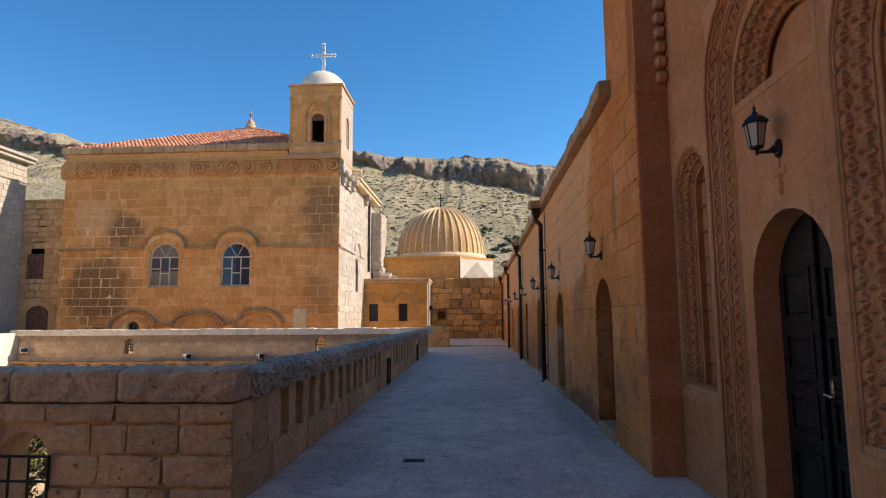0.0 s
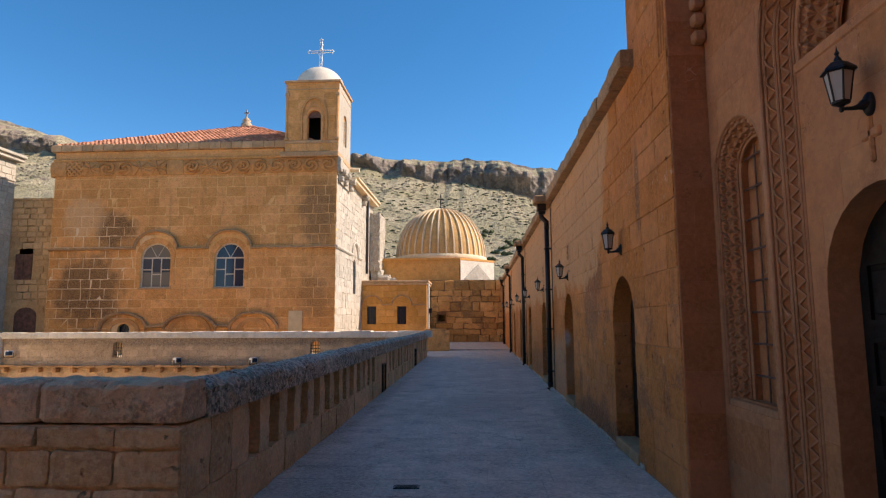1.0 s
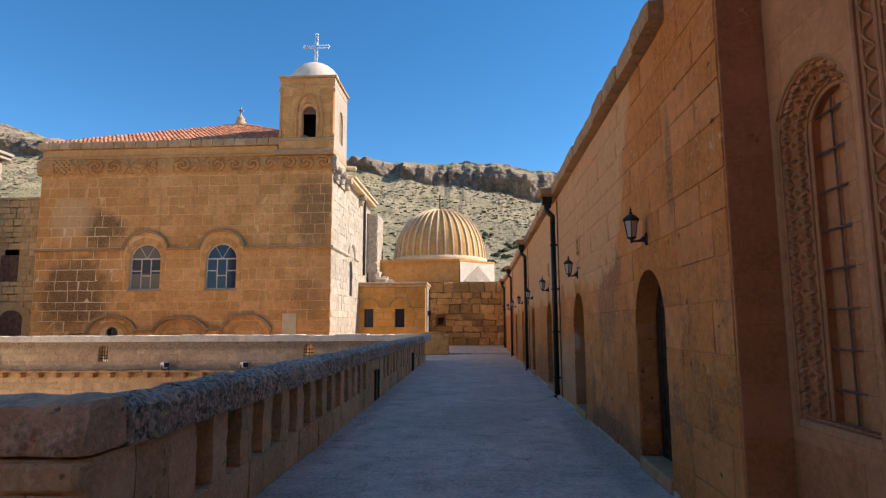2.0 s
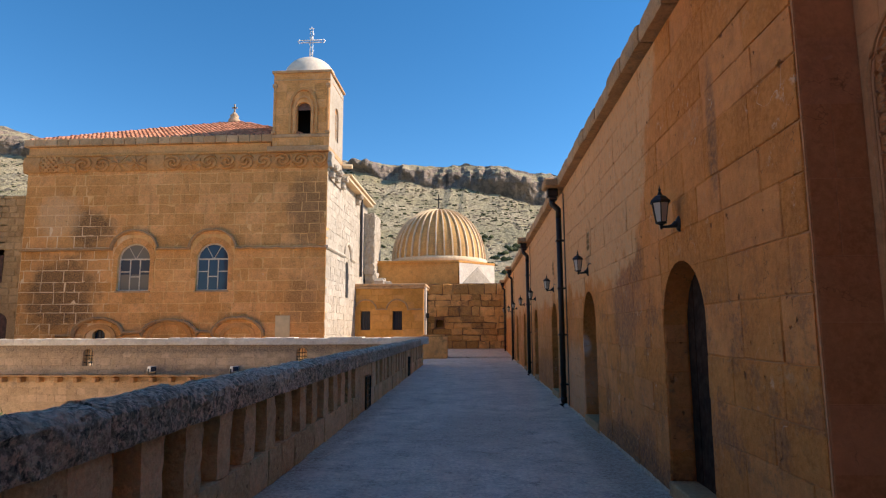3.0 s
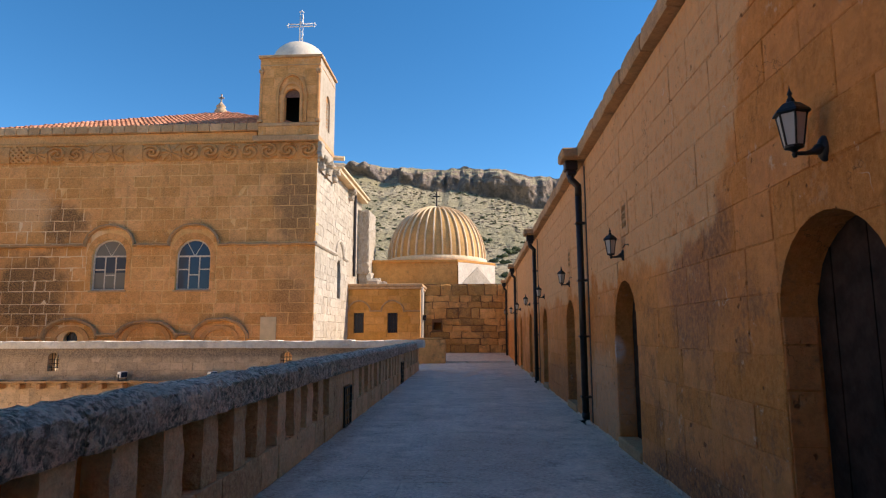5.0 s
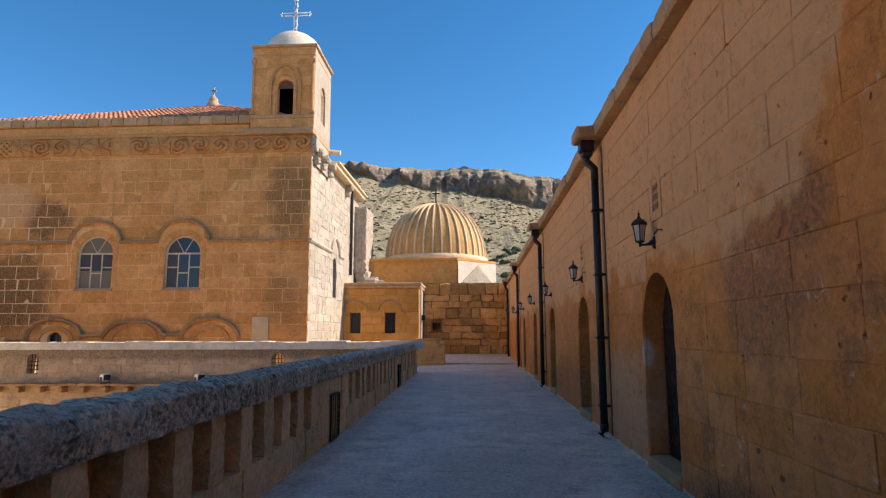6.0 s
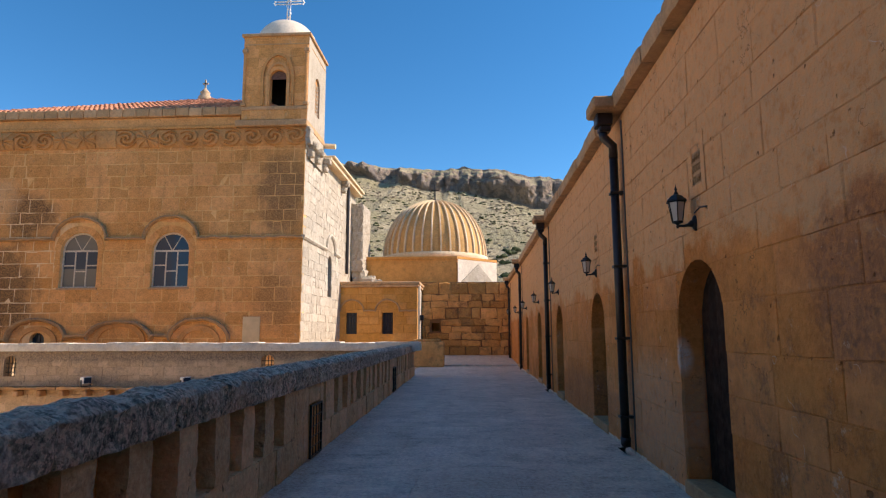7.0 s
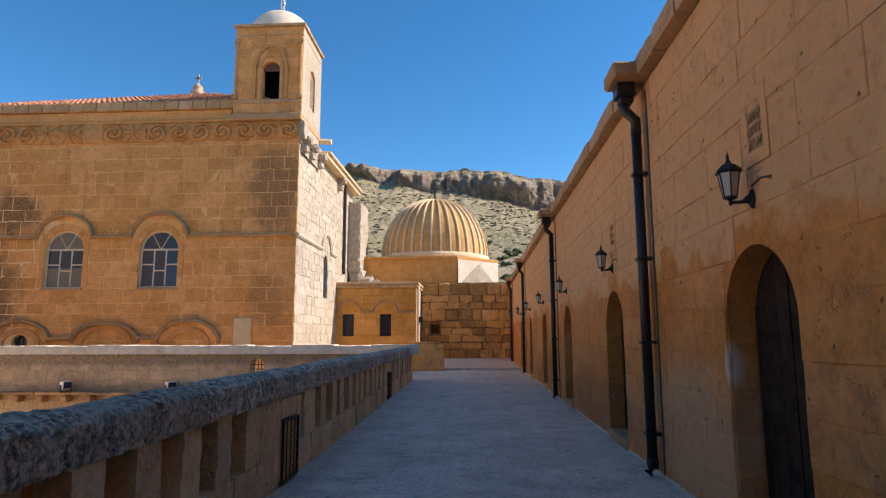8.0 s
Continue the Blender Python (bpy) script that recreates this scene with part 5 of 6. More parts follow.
while u < PL:
    ln = rg.uniform(0.38, 0.62)
    if not any(g[0] < u + ln / 2 < g[1] for g in (GATE, GAP)):
        ob = part("base_block", rough_stone(ln - 0.004, 0.2, 0.335, rg.random() * 50, 0.010, 3, 2, 3, 0.4), M_parapet, parapet)
        ob.matrix_world = P_P @ Matrix.Translation((u + ln / 2, 0.085 + rg.uniform(-0.012, 0.012), 0.0))
    u += ln
u = 0.335
while u < PL - 0.1:
    ln = rg.uniform(0.7, 1.15)
    ob = part("coping_stone", rough_stone(ln + 0.004, 0.34, 0.268 + rg.uniform(-0.008, 0.012), rg.random() * 50, 0.024, 24, 8, 9, 0.8, 0.05), M_parcope, parapet)
    ob.matrix_world = P_P @ Matrix.Translation((u + ln / 2, 0.135, 0.835))
    u += ln
for (a, b), lab in ((GATE, "small black iron grille in the parapet"), (GAP, "narrow dark opening with bars in the parapet")):
    g = thing("iron_grille", lab, "grille")
    # Plate behind the bars; the far one is painted dark for a shaded opening.
    part("dark_recess", placed(boxes((a, b, 0.0, 0.03, 0.02, 0.6)), P_P), M_rough if a < 12 else M_dark, g)
    part("frame", placed(boxes((a, a + 0.02, -0.045, -0.02, 0.02, 0.62), (b - 0.02, b, -0.045, -0.02, 0.02, 0.62), (a, b, -0.045, -0.02, 0.60, 0.62), (a, b, -0.045, -0.02, 0.02, 0.04)), P_P), M_iron, g)
    for k in range(1, 4):
        uu = a + (b - a) * k / 4
        part("bar", placed(tube([(uu, -0.035, 0.03), (uu, -0.035, 0.6)], 0.007, 5), P_P), M_iron, g)
    for k in range(1, 5):
        v = 0.03 + 0.57 * k / 5
        part("bar", placed(tube([(a, -0.04, v), (b, -0.04, v)], 0.006, 5), P_P), M_iron, g)
    surround = part("surround", placed(boxes((a - 0.2, a, -0.01, 0.1, 0.0, 0.84), (b, b + 0.2, -0.01, 0.1, 0.0, 0.84), (a, b, -0.01, 0.1, 0.62, 0.84), bevel=0.02), P_P), M_parapet, g)

# the parapet's front towards the start of the walk
P_Q = facing((0, 5.33, FLOOR), "-y") @ Matrix.Scale(1.06, 4)
Q_HOLE = opening(-4.06, -3.62, -0.05, 0.36, 0.25)
par_front = structure("parapet_front", placed(wall_bm(-14.0, -2.05, -5.6, 0.84, [Q_HOLE], 0.34), P_Q), M_parapet, "rough stone parapet front of large worn blocks", "parapet")
v = -0.70
row = 0
while v < 0.80 and row < 6:
    hh = (0.30, 0.30, 0.27, 0.26, 0.25, 0.17)[row]
    hh = min(hh, 0.84 - v)
    for s, e in free_spans(-9.5, -2.03, v, v + hh, [Q_HOLE], 0.0):
        u = s
        while u < e - 0.02:
            ln = rg.uniform(0.30, 0.66)
            b = e if e - (u + ln) < 0.2 else u + ln
            ob = part("stone_block", rough_stone(b - u - 0.010, 0.14, hh - 0.010, rg.random() * 50, 0.014, 10, 2, 6, 1.3), M_parapet, par_front)
            ob.matrix_world = P_Q @ Matrix.Translation(((u + b) / 2, 0.03 + rg.uniform(-0.008, 0.008), v + 0.01))
            u = b
    v += hh
    row += 1
u = -2.02
while u > -9.5:
    ln = rg.uniform(0.75, 1.05)
    ob = part("coping_stone", rough_stone(ln - 0.012, 0.36, 0.295, rg.random() * 50, 0.018, 18, 7, 8, 1.4, 0.03), M_parfront, par_front)
    ob.matrix_world = P_Q @ Matrix.Translation((u - ln / 2, 0.155, 0.852))
    u -= ln
g = thing("window_grille", "black iron grille over a small arched opening", "grille")
for u in (-4.26, -4.09, -3.92, -3.75, -3.58):
    part("bar", placed(tube([(u, -0.05, -0.4), (u, -0.05, 0.43)], 0.016 if u in (-4.26, -3.58) else 0.011, 6), P_Q), M_iron, g)
for v in (-0.38, -0.18, 0.02, 0.22, 0.42):
    part("bar", placed(tube([(-4.27, -0.05, v), (-3.57, -0.05, v)], 0.012, 6), P_Q), M_iron, g)

# ---- coping of the long wall ----
u = 7.72
wcop = thing("wall_coping", "row of worn projecting coping stones on the long wall", "coping", "", "structure")
while u < 45.1:
    ln = rg.uniform(0.7, 1.3)
    ob = part("coping_stone", rough_stone(ln - 0.004, 0.62, 0.24 + rg.uniform(-0.006, 0.006), rg.random() * 50, 0.009, 10, 4, 4, 1.5), M_trim, wcop)
    ob.matrix_world = Matrix.Translation((XW + 0.16 + rg.uniform(-0.015, 0.015), u + ln / 2, 4.42)) @ Matrix.Rotation(math.pi / 2, 4, "Z")
    u += ln
tagged(part("wall_fillet", placed(fill_bm([(-45, FLOOR), (-45, FLOOR + 0.05), (-7.98, FLOOR + 0.05), (-7.98, FLOOR)], -0.008, 0.01), P_R), M_floor), "mortar fillet at the foot of the wall", "fillet", "", "structure")

# ---- low courtyard wall: coping, ledge, grilles, floodlights ----
u = -23.4
while u < -3.3:
    ln = rg.uniform(0.9, 1.6)
    ob = part("coping_stone", rough_stone(ln + 0.02, 0.75, 0.30 + rg.uniform(-0.02, 0.02), rg.random() * 50, 0.025, 6, 3, 3), M_pale, low_wall)
    ob.matrix_world = Matrix.Translation((u + ln / 2, YL + 0.22, 0.85))
    u += ln
u = -23.1
while u < -3.4:
    ln = rg.uniform(0.7, 1.3)
    ob = part("ledge", rough_stone(ln, 0.5, 0.10, rg.random() * 50, 0.03, 6, 2, 2), M_hood, low_wall, "thin dark stone ledge")
    ob.matrix_world = Matrix.Translation((u + ln / 2, YL - 0.2, -0.49 + rg.uniform(-0.02, 0.02)))
    u += ln
for i in range(23):
    part("ledge_corbel", boxes((-22.8 + 0.85 * i, -22.62 + 0.85 * i, YL - 0.36, YL, -0.74, -0.52), bevel=0.03), M_trim, low_wall)
for h in L_HOLES:
    g = thing("small_grille", "small iron grille in an arched wall opening", "grille", "courtyard grilles")
    for k in range(1, 4):
        uu = h["u0"] + (h["u1"] - h["u0"]) * k / 4
        part("bar", placed(tube([(uu, 0.1, h["v0"]), (uu, 0.1, h["vs"] + 0.2)], 0.016, 5), P_L), M_iron, g)
    for k in range(1, 4):
        vv = h["v0"] + 0.6 * k / 4
        part("bar", placed(tube([(h["u0"], 0.1, vv), (h["u1"], 0.1, vv)], 0.016, 5), P_L), M_iron, g)


def floodlight(x, y, z, turn):
    f = thing("floodlight", "grey floodlight on a bracket by the courtyard wall", "lamp", "floodlights", at=pose(x, y, z, 0, 0, turn))
    part("housing", boxes((-0.17, 0.17, -0.09, 0.09, 0.10, 0.34), (-0.14, 0.14, 0.09, 0.14, 0.13, 0.31), bevel=0.02), M_silver, f, "pale metal housing")
    part("lens", boxes((-0.14, 0.14, -0.102, -0.09, 0.12, 0.32)), M_pane, f)
    part("bracket", boxes((-0.20, -0.175, -0.03, 0.03, 0.0, 0.24), (0.175, 0.20, -0.03, 0.03, 0.0, 0.24), (-0.20, 0.20, -0.03, 0.03, 0.0, 0.025), (-0.02, 0.02, -0.03, 0.03, -0.02, 0.0)), M_pipe, f)


for fx, fz, ft in ((-14.2, -0.385, 70), (-10.55, -0.385, 60), (-22.5, -0.05, 40)):
    floodlight(fx, YL - 0.3, fz, ft)


# ---- carved openings of the church ----
class Splay:
    """A slanting reveal round an arched opening: f runs across it, s along it, both 0 to 1."""

    def __init__(self, c, half0, half1, dep, v0, vs, rise0, rise1, w0=0.0):
        self.c, self.half0, self.half1, self.dep, self.w0 = c, half0, half1, dep, w0
        self.v0, self.vs, self.rise0, self.rise1 = v0, vs, rise0, rise1
        leg, arc = vs - v0, math.pi * (half0 + half1) / 2
        self.total = 2 * leg + arc
        self.a, self.b = leg / self.total, (leg + arc) / self.total

    def at(self, f, s, lift=0.0):
        half, rise = self.half0 + (self.half1 - self.half0) * f, self.rise0 + (self.rise1 - self.rise0) * f
        k = lift / math.hypot(self.dep, self.half0 - self.half1)
        half -= k * self.dep
        rise -= k * self.dep
        w = self.w0 + self.dep * f - k * (self.half0 - self.half1)
        if s <= self.a:
            return Vector((self.c - half, w, self.v0 + (self.vs - self.v0) * s / self.a))
        if s >= self.b:
            return Vector((self.c + half, w, self.vs - (self.vs - self.v0) * (s - self.b) / (1 - self.b)))
        t = math.pi * (s - self.a) / (self.b - self.a)
        return Vector((self.c - half * math.cos(t), w, self.vs + rise * math.sin(t)))

    def surface(self, n=60):
        bm = bmesh.new()
        rows = [[bm.verts.new(self.at(f, i / n)) for i in range(n + 1)] for f in (0, 1)]
        for i in range(n):
            bm.faces.new((rows[0][i], rows[0][i + 1], rows[1][i + 1], rows[1][i]))
        return bm

    def roll(self, f, r, n=90, lift=0.0):
        return tube([self.at(f, i / n, lift) for i in range(n + 1)], r, 7)

    def zigzag(self, f0, f1, pitch, r):
        n = int(self.total / pitch) * 2
        return tube([self.at((f0, f1)[i % 2], i / n, 0.006) for i in range(n + 1)], r, 4)

    def scallop(self, f0, f1, pitch, r):
        bm = bmesh.new()
        n = int(self.total / pitch)
        for i in range(n):
            tube([self.at(f0 + (f1 - f0) * math.sin(math.pi * k / 6), (i + 0.06 + 0.88 * k / 6) / n, 0.008) for k in range(7)], r, 4, bm)
        return bm

    def leaves(self, f0, f1, pitch, lift):
        bm = bmesh.new()
        n = int(self.total / pitch)

        def petal(a, b, wide):
            m = ((a[0] + b[0]) / 2, (a[1] + b[1]) / 2)
            d = (b[0] - a[0], (b[1] - a[1]) * n * pitch)
            ln = math.hypot(*d)
            px, py = -d[1] / ln * wide / 0.2, d[0] / ln * wide / (n * pitch)
            top = bm.verts.new(self.at(m[0], m[1], lift))
            rim = [bm.verts.new(self.at(f, s, 0.002)) for f, s in (a, (m[0] + px, m[1] + py), b, (m[0] - px, m[1] - py))]
            for k in range(4):
                bm.faces.new((rim[k], rim[(k + 1) % 4], top))

        mid = (f0 + f1) / 2
        for i in range(n):
            s0, s1, sm = i / n, (i + 1) / n, (i + 0.5) / n
            g = 0.05 / n
            q = (f1 - f0) * 0.06
            for f, s in ((f0, s0 + g), (f1, s0 + g), (f0, s1 - g), (f1, s1 - g)):
                petal((mid + (q if f == f1 else -q), sm + (g if s > sm else -g)), (f, s), 0.030)
            petal((f0, sm), (mid - 2 * q, sm), 0.024)
            petal((mid + 2 * q, sm), (f1, sm), 0.024)
            petal((mid, s0 - 0.16 / n), (mid, s0 + 0.22 / n), 0.026)
            for f in (f0, f1):
                petal((f, s0 - 0.2 / n), (f, s0 + 0.2 / n), 0.016)
        return bm


def carved(parent, place, name, bm, label="", material=None):
    ob = part(name, placed(bm, place), material or M_carved, parent, label)
    return ob


portal = thing("church_portal", "carved sandstone church portal with zigzag bands", "portal", "", "structure")
sp = Splay(-4.475, 0.895, 0.72, 0.168, -0.05, 3.44, 0.90, 0.73, 0.004)
carved(portal, P_C, "splay", sp.surface(), "", M_church)
for f, r in ((0.02, 0.018), (0.16, 0.012), (0.47, 0.014), (0.56, 0.012), (0.9, 0.014), (0.98, 0.012)):
    carved(portal, P_C, "roll_moulding", sp.roll(f, r))
carved(portal, P_C, "zigzag_band", sp.zigzag(0.63, 0.85, 0.105, 0.013), "carved zigzag band")
carved(portal, P_C, "scallop_band", sp.scallop(0.42, 0.20, 0.16, 0.009), "carved scallop band")
niche = thing("door_niche", "arched niche with a carved leaf border over the church door", "niche", "", "structure")
ns = Splay(-4.53, 0.63, 0.45, 0.2, 3.33, 3.42, 0.64, 0.47, 0.002)
carved(niche, P_N, "splay", ns.surface(), "", M_church)
carved(niche, P_N, "leaf_band", ns.leaves(0.1, 0.85, 0.115, 0.03), "carved leaf band")
for f, r in ((0.03, 0.012), (0.92, 0.012)):
    carved(niche, P_N, "roll_moulding", ns.roll(f, r))
carved(niche, P_N, "niche_back", boxes((-5.3, -3.6, 0.24, 0.28, 3.2, 4.4)), "", M_church)
ob = carved(niche, P_N, "ledge", boxes((-5.2, -3.86, -0.012, 0.235, 3.25, 3.335), bevel=0.012), "rough stone ledge", M_church)


def carved_window(h, half1, dep, pitch, label, bars):
    t = thing("carved_window", label, "window", "", "structure")
    c, half = (h["u0"] + h["u1"]) / 2, (h["u1"] - h["u0"]) / 2
    s = Splay(c, half, half1, dep, h["v0"], h["vs"], h["rise"], h["rise"] - (half - half1), 0.004)
    carved(t, P_C, "splay", s.surface(), "", M_church)
    carved(t, P_C, "leaf_band", s.leaves(0.16, 0.78, pitch, 0.03), "carved leaf border")
    for f, r in ((0.03, 0.014), (0.1, 0.01), (0.84, 0.01), (0.97, 0.014)):
        carved(t, P_C, "roll_moulding", s.roll(f, r))
    carved(t, P_C, "window_back", boxes((c - half1 - 0.05, c + half1 + 0.05, dep + 0.055, dep + 0.068, h["v0"], h["vs"] + h["rise"])), "shaded red stone infill", M_church)
    carved(t, P_C, "window_reveal", band_bm([(c - half1, h["v0"])] + arch(c - half1, c + half1, h["vs"], s.rise1) + [(c + half1, h["v0"])],
                                            [(c - half1 - 0.05, h["v0"])] + arch(c - half1 - 0.05, c + half1 + 0.05, h["vs"], s.rise1 + 0.05) + [(c + half1 + 0.05, h["v0"])], dep, dep + 0.054), "", M_church)
    sill = carved(t, P_C, "window_sill", boxes((h["u0"] + 0.01, h["u1"] - 0.01, 0.01, dep + 0.12, h["v0"] - 0.02, h["v0"] + 0.05), bevel=0.01), "carved stone sill")
    for k in range(int((h["u1"] - h["u0"]) / 0.07)):
        u = h["u0"] + 0.05 + 0.07 * k
        carved(t, P_C, "sill_carving", tube([(u, 0.03, h["v0"] + 0.055), (u + 0.03, 0.07, h["v0"] + 0.06), (u, 0.12, h["v0"] + 0.055)], 0.009, 4))
    for k in range(bars):
        v = h["v0"] + 0.25 + (h["vs"] + 0.1 - h["v0"] - 0.25) * k / (bars - 1)
        carved(t, P_C, "window_bar", tube([(c - half1, dep + 0.02, v), (c + half1, dep + 0.02, v)], 0.009, 6), "", M_rust)
    for du in (-0.33, 0.33):
        carved(t, P_C, "window_bar", tube([(c + du * half1, dep + 0.035, h["v0"]), (c + du * half1, dep + 0.035, h["vs"] + s.rise1 - 0.03)], 0.008, 6), "", M_rust)


carved_window(WIN_A, 0.27, 0.16, 0.11, "narrow arched window with a carved border and iron bars", 8)
carved_window(WIN_B, 0.60, 0.15, 0.125, "wide arched window with a bold carved leaf border", 7)

# church door
cd = thing("church_door", "tall black panelled double door with a brass handle", "door")
P_D = CHURCH @ facing((XC + 0.172 + 0.20, 0, 0), "-x")
mid = -4.445
topv = lambda u: 1.74 + 0.565 * math.sqrt(max(0, 1 - ((u - mid) / 0.575) ** 2))
for a, b in ((-5.015, mid - 0.004), (mid + 0.004, -3.875)):
    us = [a + (b - a) * k / 8 for k in range(9)]
    leaf = part("door_leaf", placed(fill_bm([(a, 0.02), (b, 0.02)] + [(u, topv(u)) for u in us[::-1]], 0.0, 0.06), P_D), M_wood_black, cd)
    for v0, v1 in ((0.12, 0.55), (0.66, 0.98), (1.10, 1.42), (1.5, 1.9)):
        part("panel", placed(band_bm([(a + 0.12, v0 + 0.03), (b - 0.12, v0 + 0.03), (b - 0.12, v1 - 0.03), (a + 0.12, v1 - 0.03), (a + 0.12, v0 + 0.03)],
                                     [(a + 0.08, v0), (b - 0.08, v0), (b - 0.08, v1), (a + 0.08, v1), (a + 0.08, v0)], -0.022, 0.01), P_D), M_wood_black, leaf)
        part("panel_field", placed(boxes((a + 0.15, b - 0.15, -0.015, 0.01, v0 + 0.06, v1 - 0.06), bevel=0.01), P_D), M_wood_black, leaf)
    for k in range(5):
        part("carved_rail", placed(tube([(a + 0.12 + k * 0.07, -0.02, 1.04), (a + 0.15 + k * 0.07, -0.026, 1.06), (a + 0.17 + k * 0.07, -0.02, 1.03)], 0.008, 4), P_D), M_wood, leaf)
part("centre_strip", placed(boxes((mid - 0.03, mid + 0.03, -0.04, 0.0, 0.02, 2.25), bevel=0.008), P_D), M_wood_black, cd)
hd = part("door_handle", placed(boxes((mid + 0.06, mid + 0.095, -0.012, 0.0, 0.85, 1.10), bevel=0.004), P_D), M_brass, cd, "worn brass handle plate")
part("lever", placed(tube([(mid + 0.077, -0.01, 1.0), (mid + 0.077, -0.06, 1.0), (mid + 0.17, -0.06, 0.99)], 0.009, 6), P_D), M_brass, hd)
cx = thing("relief_cross", "small worn relief cross carved in the wall", "relief")
part("cross_shape", placed(boxes((-4.475, -4.435, -0.018, 0.02, 2.42, 2.70), (-4.54, -4.37, -0.018, 0.02, 2.56, 2.62), bevel=0.012), P_N), M_church, cx)

# church corner: cap, fluted angle, dentil chain
cc = thing("corner_moulding", "carved mouldings on the church corner", "moulding", "", "structure")
part("cap", placed(boxes((1.722, 2.05, 6.342, 6.62, 3.93, 4.03), bevel=0.01), CHURCH), M_church, cc)
for k in range(3):
    part("flute", placed(tube([(1.728, 6.42 + 0.075 * k, 4.03), (1.728, 6.42 + 0.075 * k, 8.4)], 0.026, 8), CHURCH), M_church, cc, "", True)
for k in range(26):
    part("dentil", placed(boxes((1.93, 2.04, 6.25, 6.36, 4.03 + 0.165 * k, 4.14 + 0.165 * k), bevel=0.02), CHURCH), M_carved, cc)


# ---- small floor things ----
drain = thing("floor_drain", "small dark drain cover set in the paving", "drain", at=pose(-0.77, 7.2, FLOOR, 0, 0, 4))
part("cover", boxes((-0.13, 0.13, -0.06, 0.06, -0.01, 0.006), bevel=0.004), M_pipe, drain)
for k in range(4):
    part("slat", boxes((-0.11, 0.11, -0.045 + 0.026 * k, -0.033 + 0.026 * k, 0.004, 0.011)), M_iron, drain)


# ---- courtyard tree ----
M_bark = plain("grey_bark", (0.20, 0.15, 0.10), 0.9, 0.0, 0.4, 8.0, 0.5)
M_leaf = stone("olive_leaf", (0.16, 0.18, 0.075), (0.10, 0.12, 0.05), vary=0.5, bump=0.1, streak=0.0, pits=0.0)


def small_tree(x, y, base, height, seed):
    rg = random.Random(seed)
    t = thing("courtyard_tree", "small sparse olive tree in the courtyard", "tree", at=pose(x, y, base))
    trunk = bmesh.new()
    tips = []

    def limb(p, d, ln, r, depth):
        pts, rad = [p], [r]
        for k in range(4):
            d = (d + Vector((rg.uniform(-0.25, 0.25), rg.uniform(-0.25, 0.25), rg.uniform(-0.02, 0.18)))).normalized()
            p = p + d * ln / 4
            pts.append(p)
            rad.append(r * (1 - 0.13 * (k + 1)))
        tube(pts, rad, 6 if depth < 2 else 4, trunk)
        if depth == 4:
            tips.append((pts[1], pts[-1]))
            return
        for k in range(3 if depth < 3 else 4):
            a = rg.uniform(0, 2 * math.pi)
            limb(pts[rg.choice((2, 3, 4))], (d * 0.75 + Vector((math.cos(a), math.sin(a), 0.15)) * 0.75).normalized(), ln * rg.uniform(0.55, 0.72), rad[-1] * 0.7, depth + 1)

    limb(Vector((0, 0, 0)), Vector((0, 0, 1)), height * 0.42, 0.11, 0)
    part("trunk", trunk, M_bark, t, "thin grey trunk and bare twigs")
    vs, fs = [], []
    for a, b in tips:
        for k in range(110):
            c = a.lerp(b, rg.random()) + Vector((rg.gauss(0, 0.07), rg.gauss(0, 0.07), rg.gauss(0, 0.07)))
            d = Vector((rg.uniform(-1, 1), rg.uniform(-1, 1), rg.uniform(-1, 1))).normalized()
            s = d.cross(Vector((rg.random(), rg.random(), 1))).normalized() * 0.018
            n = len(vs)
            vs += [c - d * 0.065, c + s * 1.3, c + d * 0.065, c - s * 1.3]
            fs.append((n, n + 1, n + 2, n + 3))
    me = bpy.data.meshes.new("crown")
    me.from_pydata([tuple(q) for q in vs], [], fs)
    part("crown", me, M_leaf, t, "sparse grey-green leaves")["kind"] = "stuff"


small_tree(-7.6, 10.9, -5.0, 6.4, 12)

# ---- cut stones of walls and floors ----
P_FLOOR = Matrix.Rotation(-math.pi / 2, 4, "X")
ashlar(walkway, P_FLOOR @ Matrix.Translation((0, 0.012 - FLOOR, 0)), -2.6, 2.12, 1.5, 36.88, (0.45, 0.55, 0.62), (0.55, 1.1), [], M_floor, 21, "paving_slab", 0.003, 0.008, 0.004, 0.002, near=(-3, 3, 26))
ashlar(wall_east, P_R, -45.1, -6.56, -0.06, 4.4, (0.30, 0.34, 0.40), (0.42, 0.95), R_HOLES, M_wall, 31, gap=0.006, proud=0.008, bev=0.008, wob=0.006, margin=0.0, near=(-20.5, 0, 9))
for i, h in enumerate(F_WINS):
    voussoirs(front, P_F, h, 0.30, M_facade, 80 + i, 11, 0.02)
ashlar(front, P_F, XL, XR, 0.3, 10.1, (0.46, 0.52, 0.58, 0.64), (0.55, 1.25), F_WINS + F_LOW, M_facade, 33, gap=0.038, proud=0.009, bev=0.012, wob=0.020, margin=0.3, near=(-24.7, -8, 7.4))
ashlar(side, P_S, YF + 0.02, 45.9, 0.3, 10.3, (0.38, 0.45, 0.52), (0.5, 1.0), [opening(39.0, 39.8, 3.4, 5.2, 0.4)], M_side, 34, gap=0.006, proud=0.016, bev=0.02, wob=0.034, margin=0.05, limit=280)
ashlar(tf, P_T, TX0, TX1, TZ0 + 0.12, TZ1, (0.4, 0.46), (0.5, 0.9), [T_OP], M_facade, 35, gap=0.02, proud=0.012, bev=0.012, wob=0.010, margin=0.1)
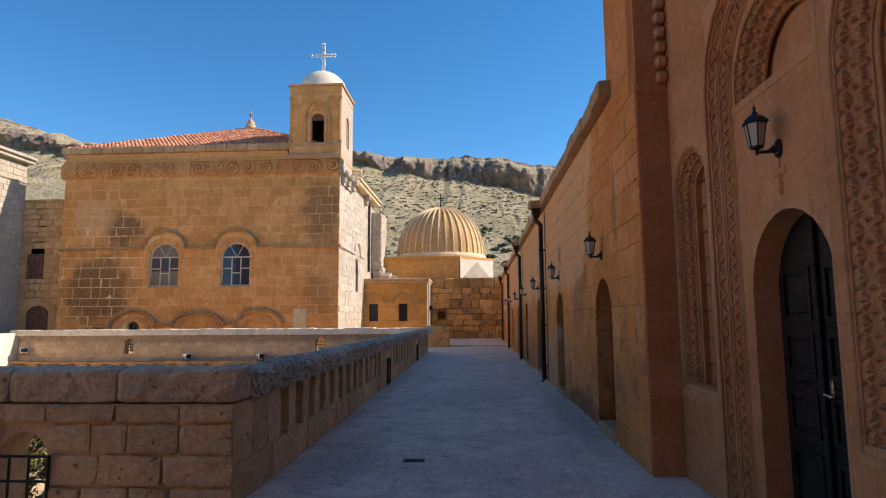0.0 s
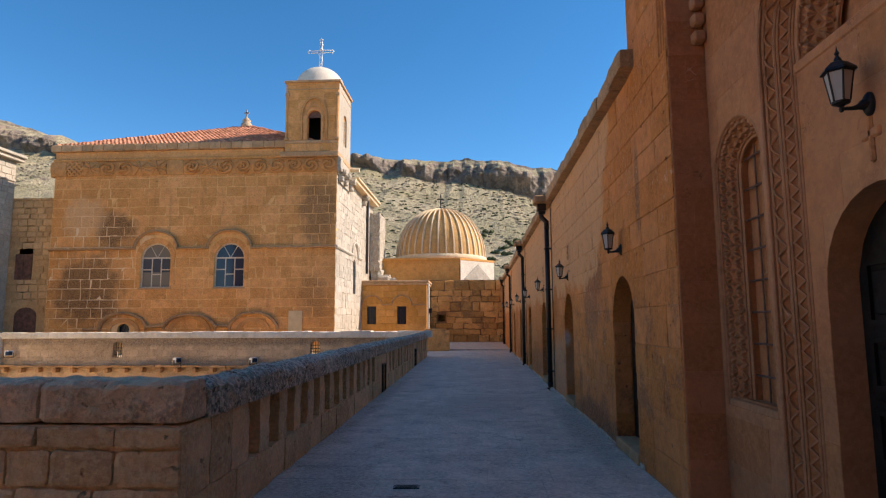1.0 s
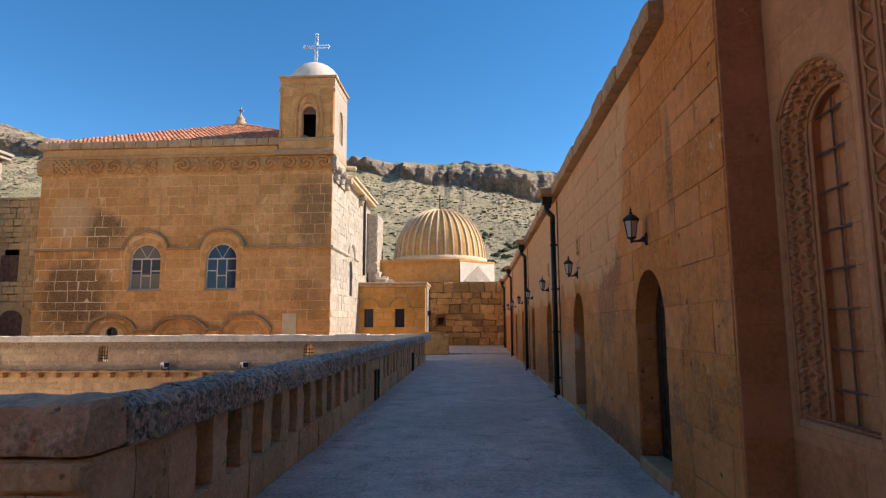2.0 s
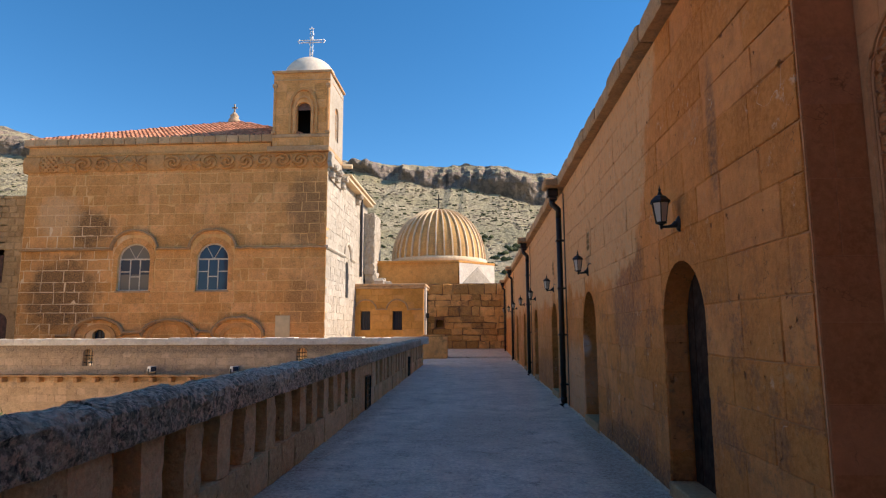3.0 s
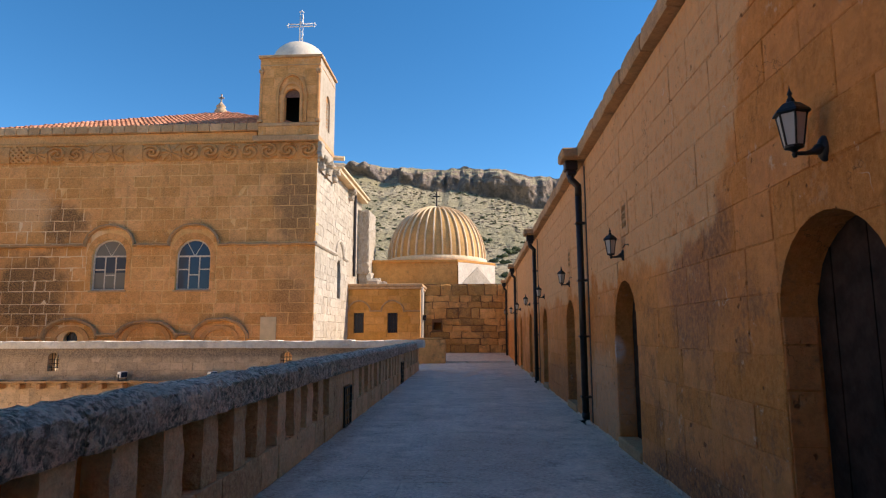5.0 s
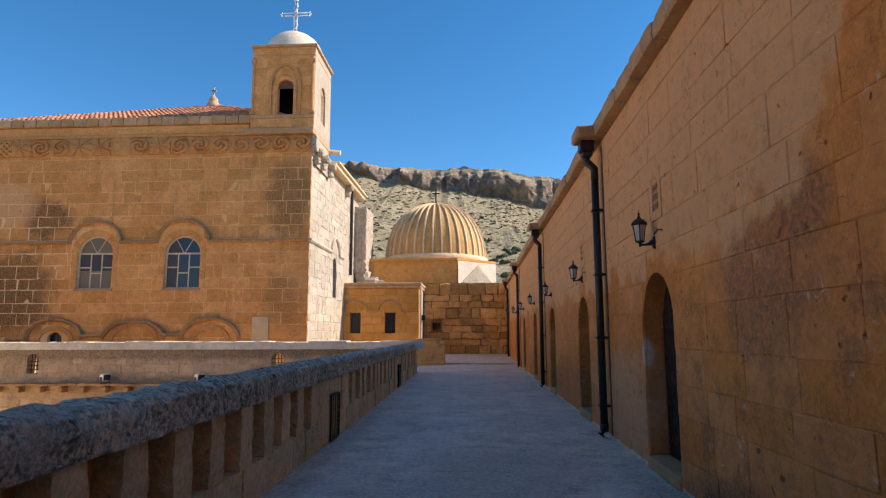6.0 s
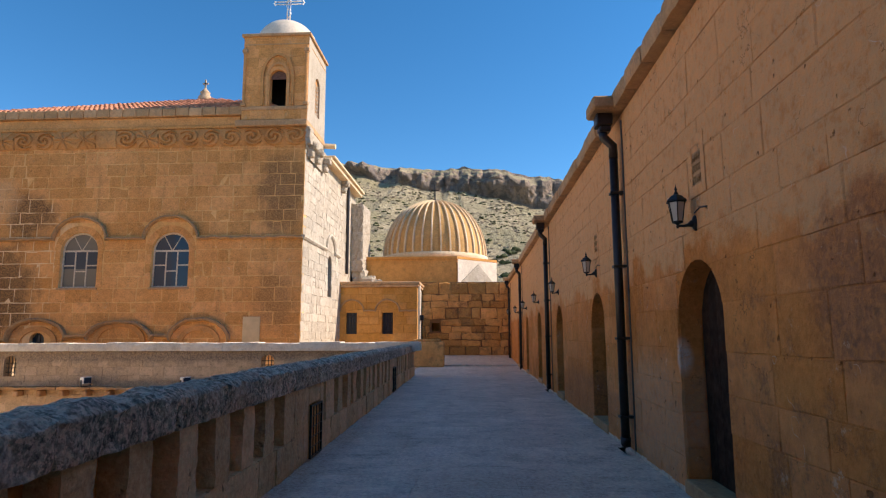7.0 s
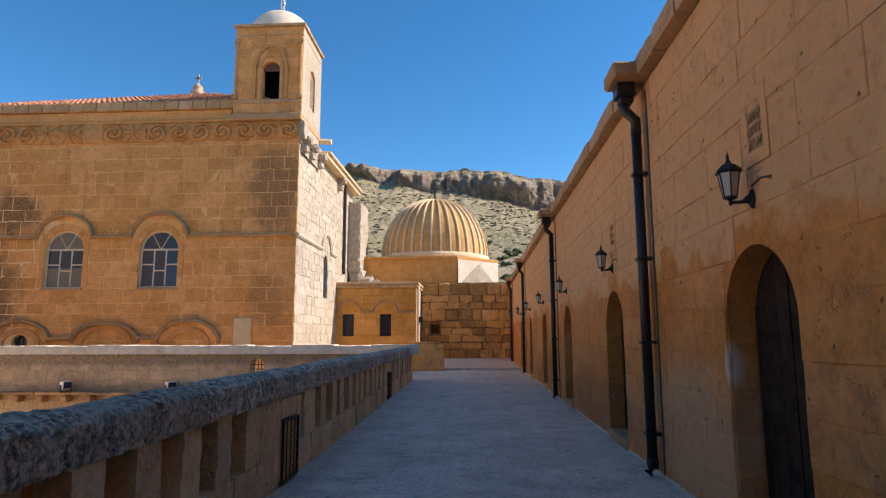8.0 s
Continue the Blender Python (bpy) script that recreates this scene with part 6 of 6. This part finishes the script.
ashlar(wall_end, facing((0, 45.0, 0), "-y"), -3.55, 1.77, 0.11, 4.6, (0.42, 0.55, 0.68), (0.5, 1.3), [opening(-2.95, -2.45, 1.62, 2.12, 0)], M_rough, 36, gap=0.035, proud=0.06, bev=0.06, wob=0.05, margin=0.08)
ashlar(afront, P_A, AX0, AX1, 0.2, 4.1, (0.4, 0.46), (0.5, 0.95), A_HOLES, M_annex, 37, gap=0.025, proud=0.02, bev=0.012, wob=0.008, margin=0.02)
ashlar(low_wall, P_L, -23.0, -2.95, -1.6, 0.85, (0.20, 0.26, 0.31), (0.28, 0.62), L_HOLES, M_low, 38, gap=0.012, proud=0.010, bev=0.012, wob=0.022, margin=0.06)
ashlar(gfront, P_G, -29.5, XL, 0.3, 9.0, (0.3, 0.36, 0.42), (0.4, 0.8), G_HOLES, M_gate, 39, gap=0.04, proud=0.035, bev=0.025, wob=0.02, margin=0.05, limit=250)
ashlar(wf, facing((-27.6, 0, 0), "+x"), 28.0, 34.7, 6.0, 11.1, (0.34, 0.4), (0.45, 0.8), [], M_side, 41, gap=0.03, proud=0.03, bev=0.02, wob=0.012, margin=0.05)
ashlar(wall_church, P_C, -6.35, 3.0, 0.02, 8.4, (0.35, 0.38, 0.42), (0.6, 1.2), [PORTAL, WIN_A, WIN_B], M_church, 51, gap=0.006, proud=0.002, bev=0.001, wob=0.0008, margin=0.0)
ashlar(wall_door, P_N, -5.7, -3.3, 0.02, 3.3, (0.35, 0.38), (0.5, 0.9), [N_DOOR], M_church, 52, gap=0.006, proud=0.002, bev=0.001, wob=0.001, margin=0.0)
ashlar(tall_block, facing((XW + 0.004, 0, 0), "-x"), -7.98, -6.56, 4.41, 8.7, (0.35, 0.38, 0.42), (0.5, 1.0), [], M_wall, 53, gap=0.005, proud=0.006, bev=0.005, wob=0.003)
ashlar(tall_block, CHURCH @ facing((0, 6.354, 0), "-y"), 1.73, 2.05, 0.02, 8.4, (0.35, 0.38, 0.42), (0.5, 1.0), [], M_church, 54, gap=0.005, proud=0.002, bev=0.001, wob=0.0008)
for i, y in enumerate(DOOR_Y[:4]):
    ashlar(wall_east, facing((0, y + DOOR_W / 2 - 0.001, 0), "-y"), XW + 0.003, XW + 0.222, 0.05, DOOR_SPRING, (0.28, 0.34, 0.4), (0.2, 0.36), [], M_wall, 90 + i, "jamb_stone", gap=0.008, proud=0.008, bev=0.006, wob=0.004)
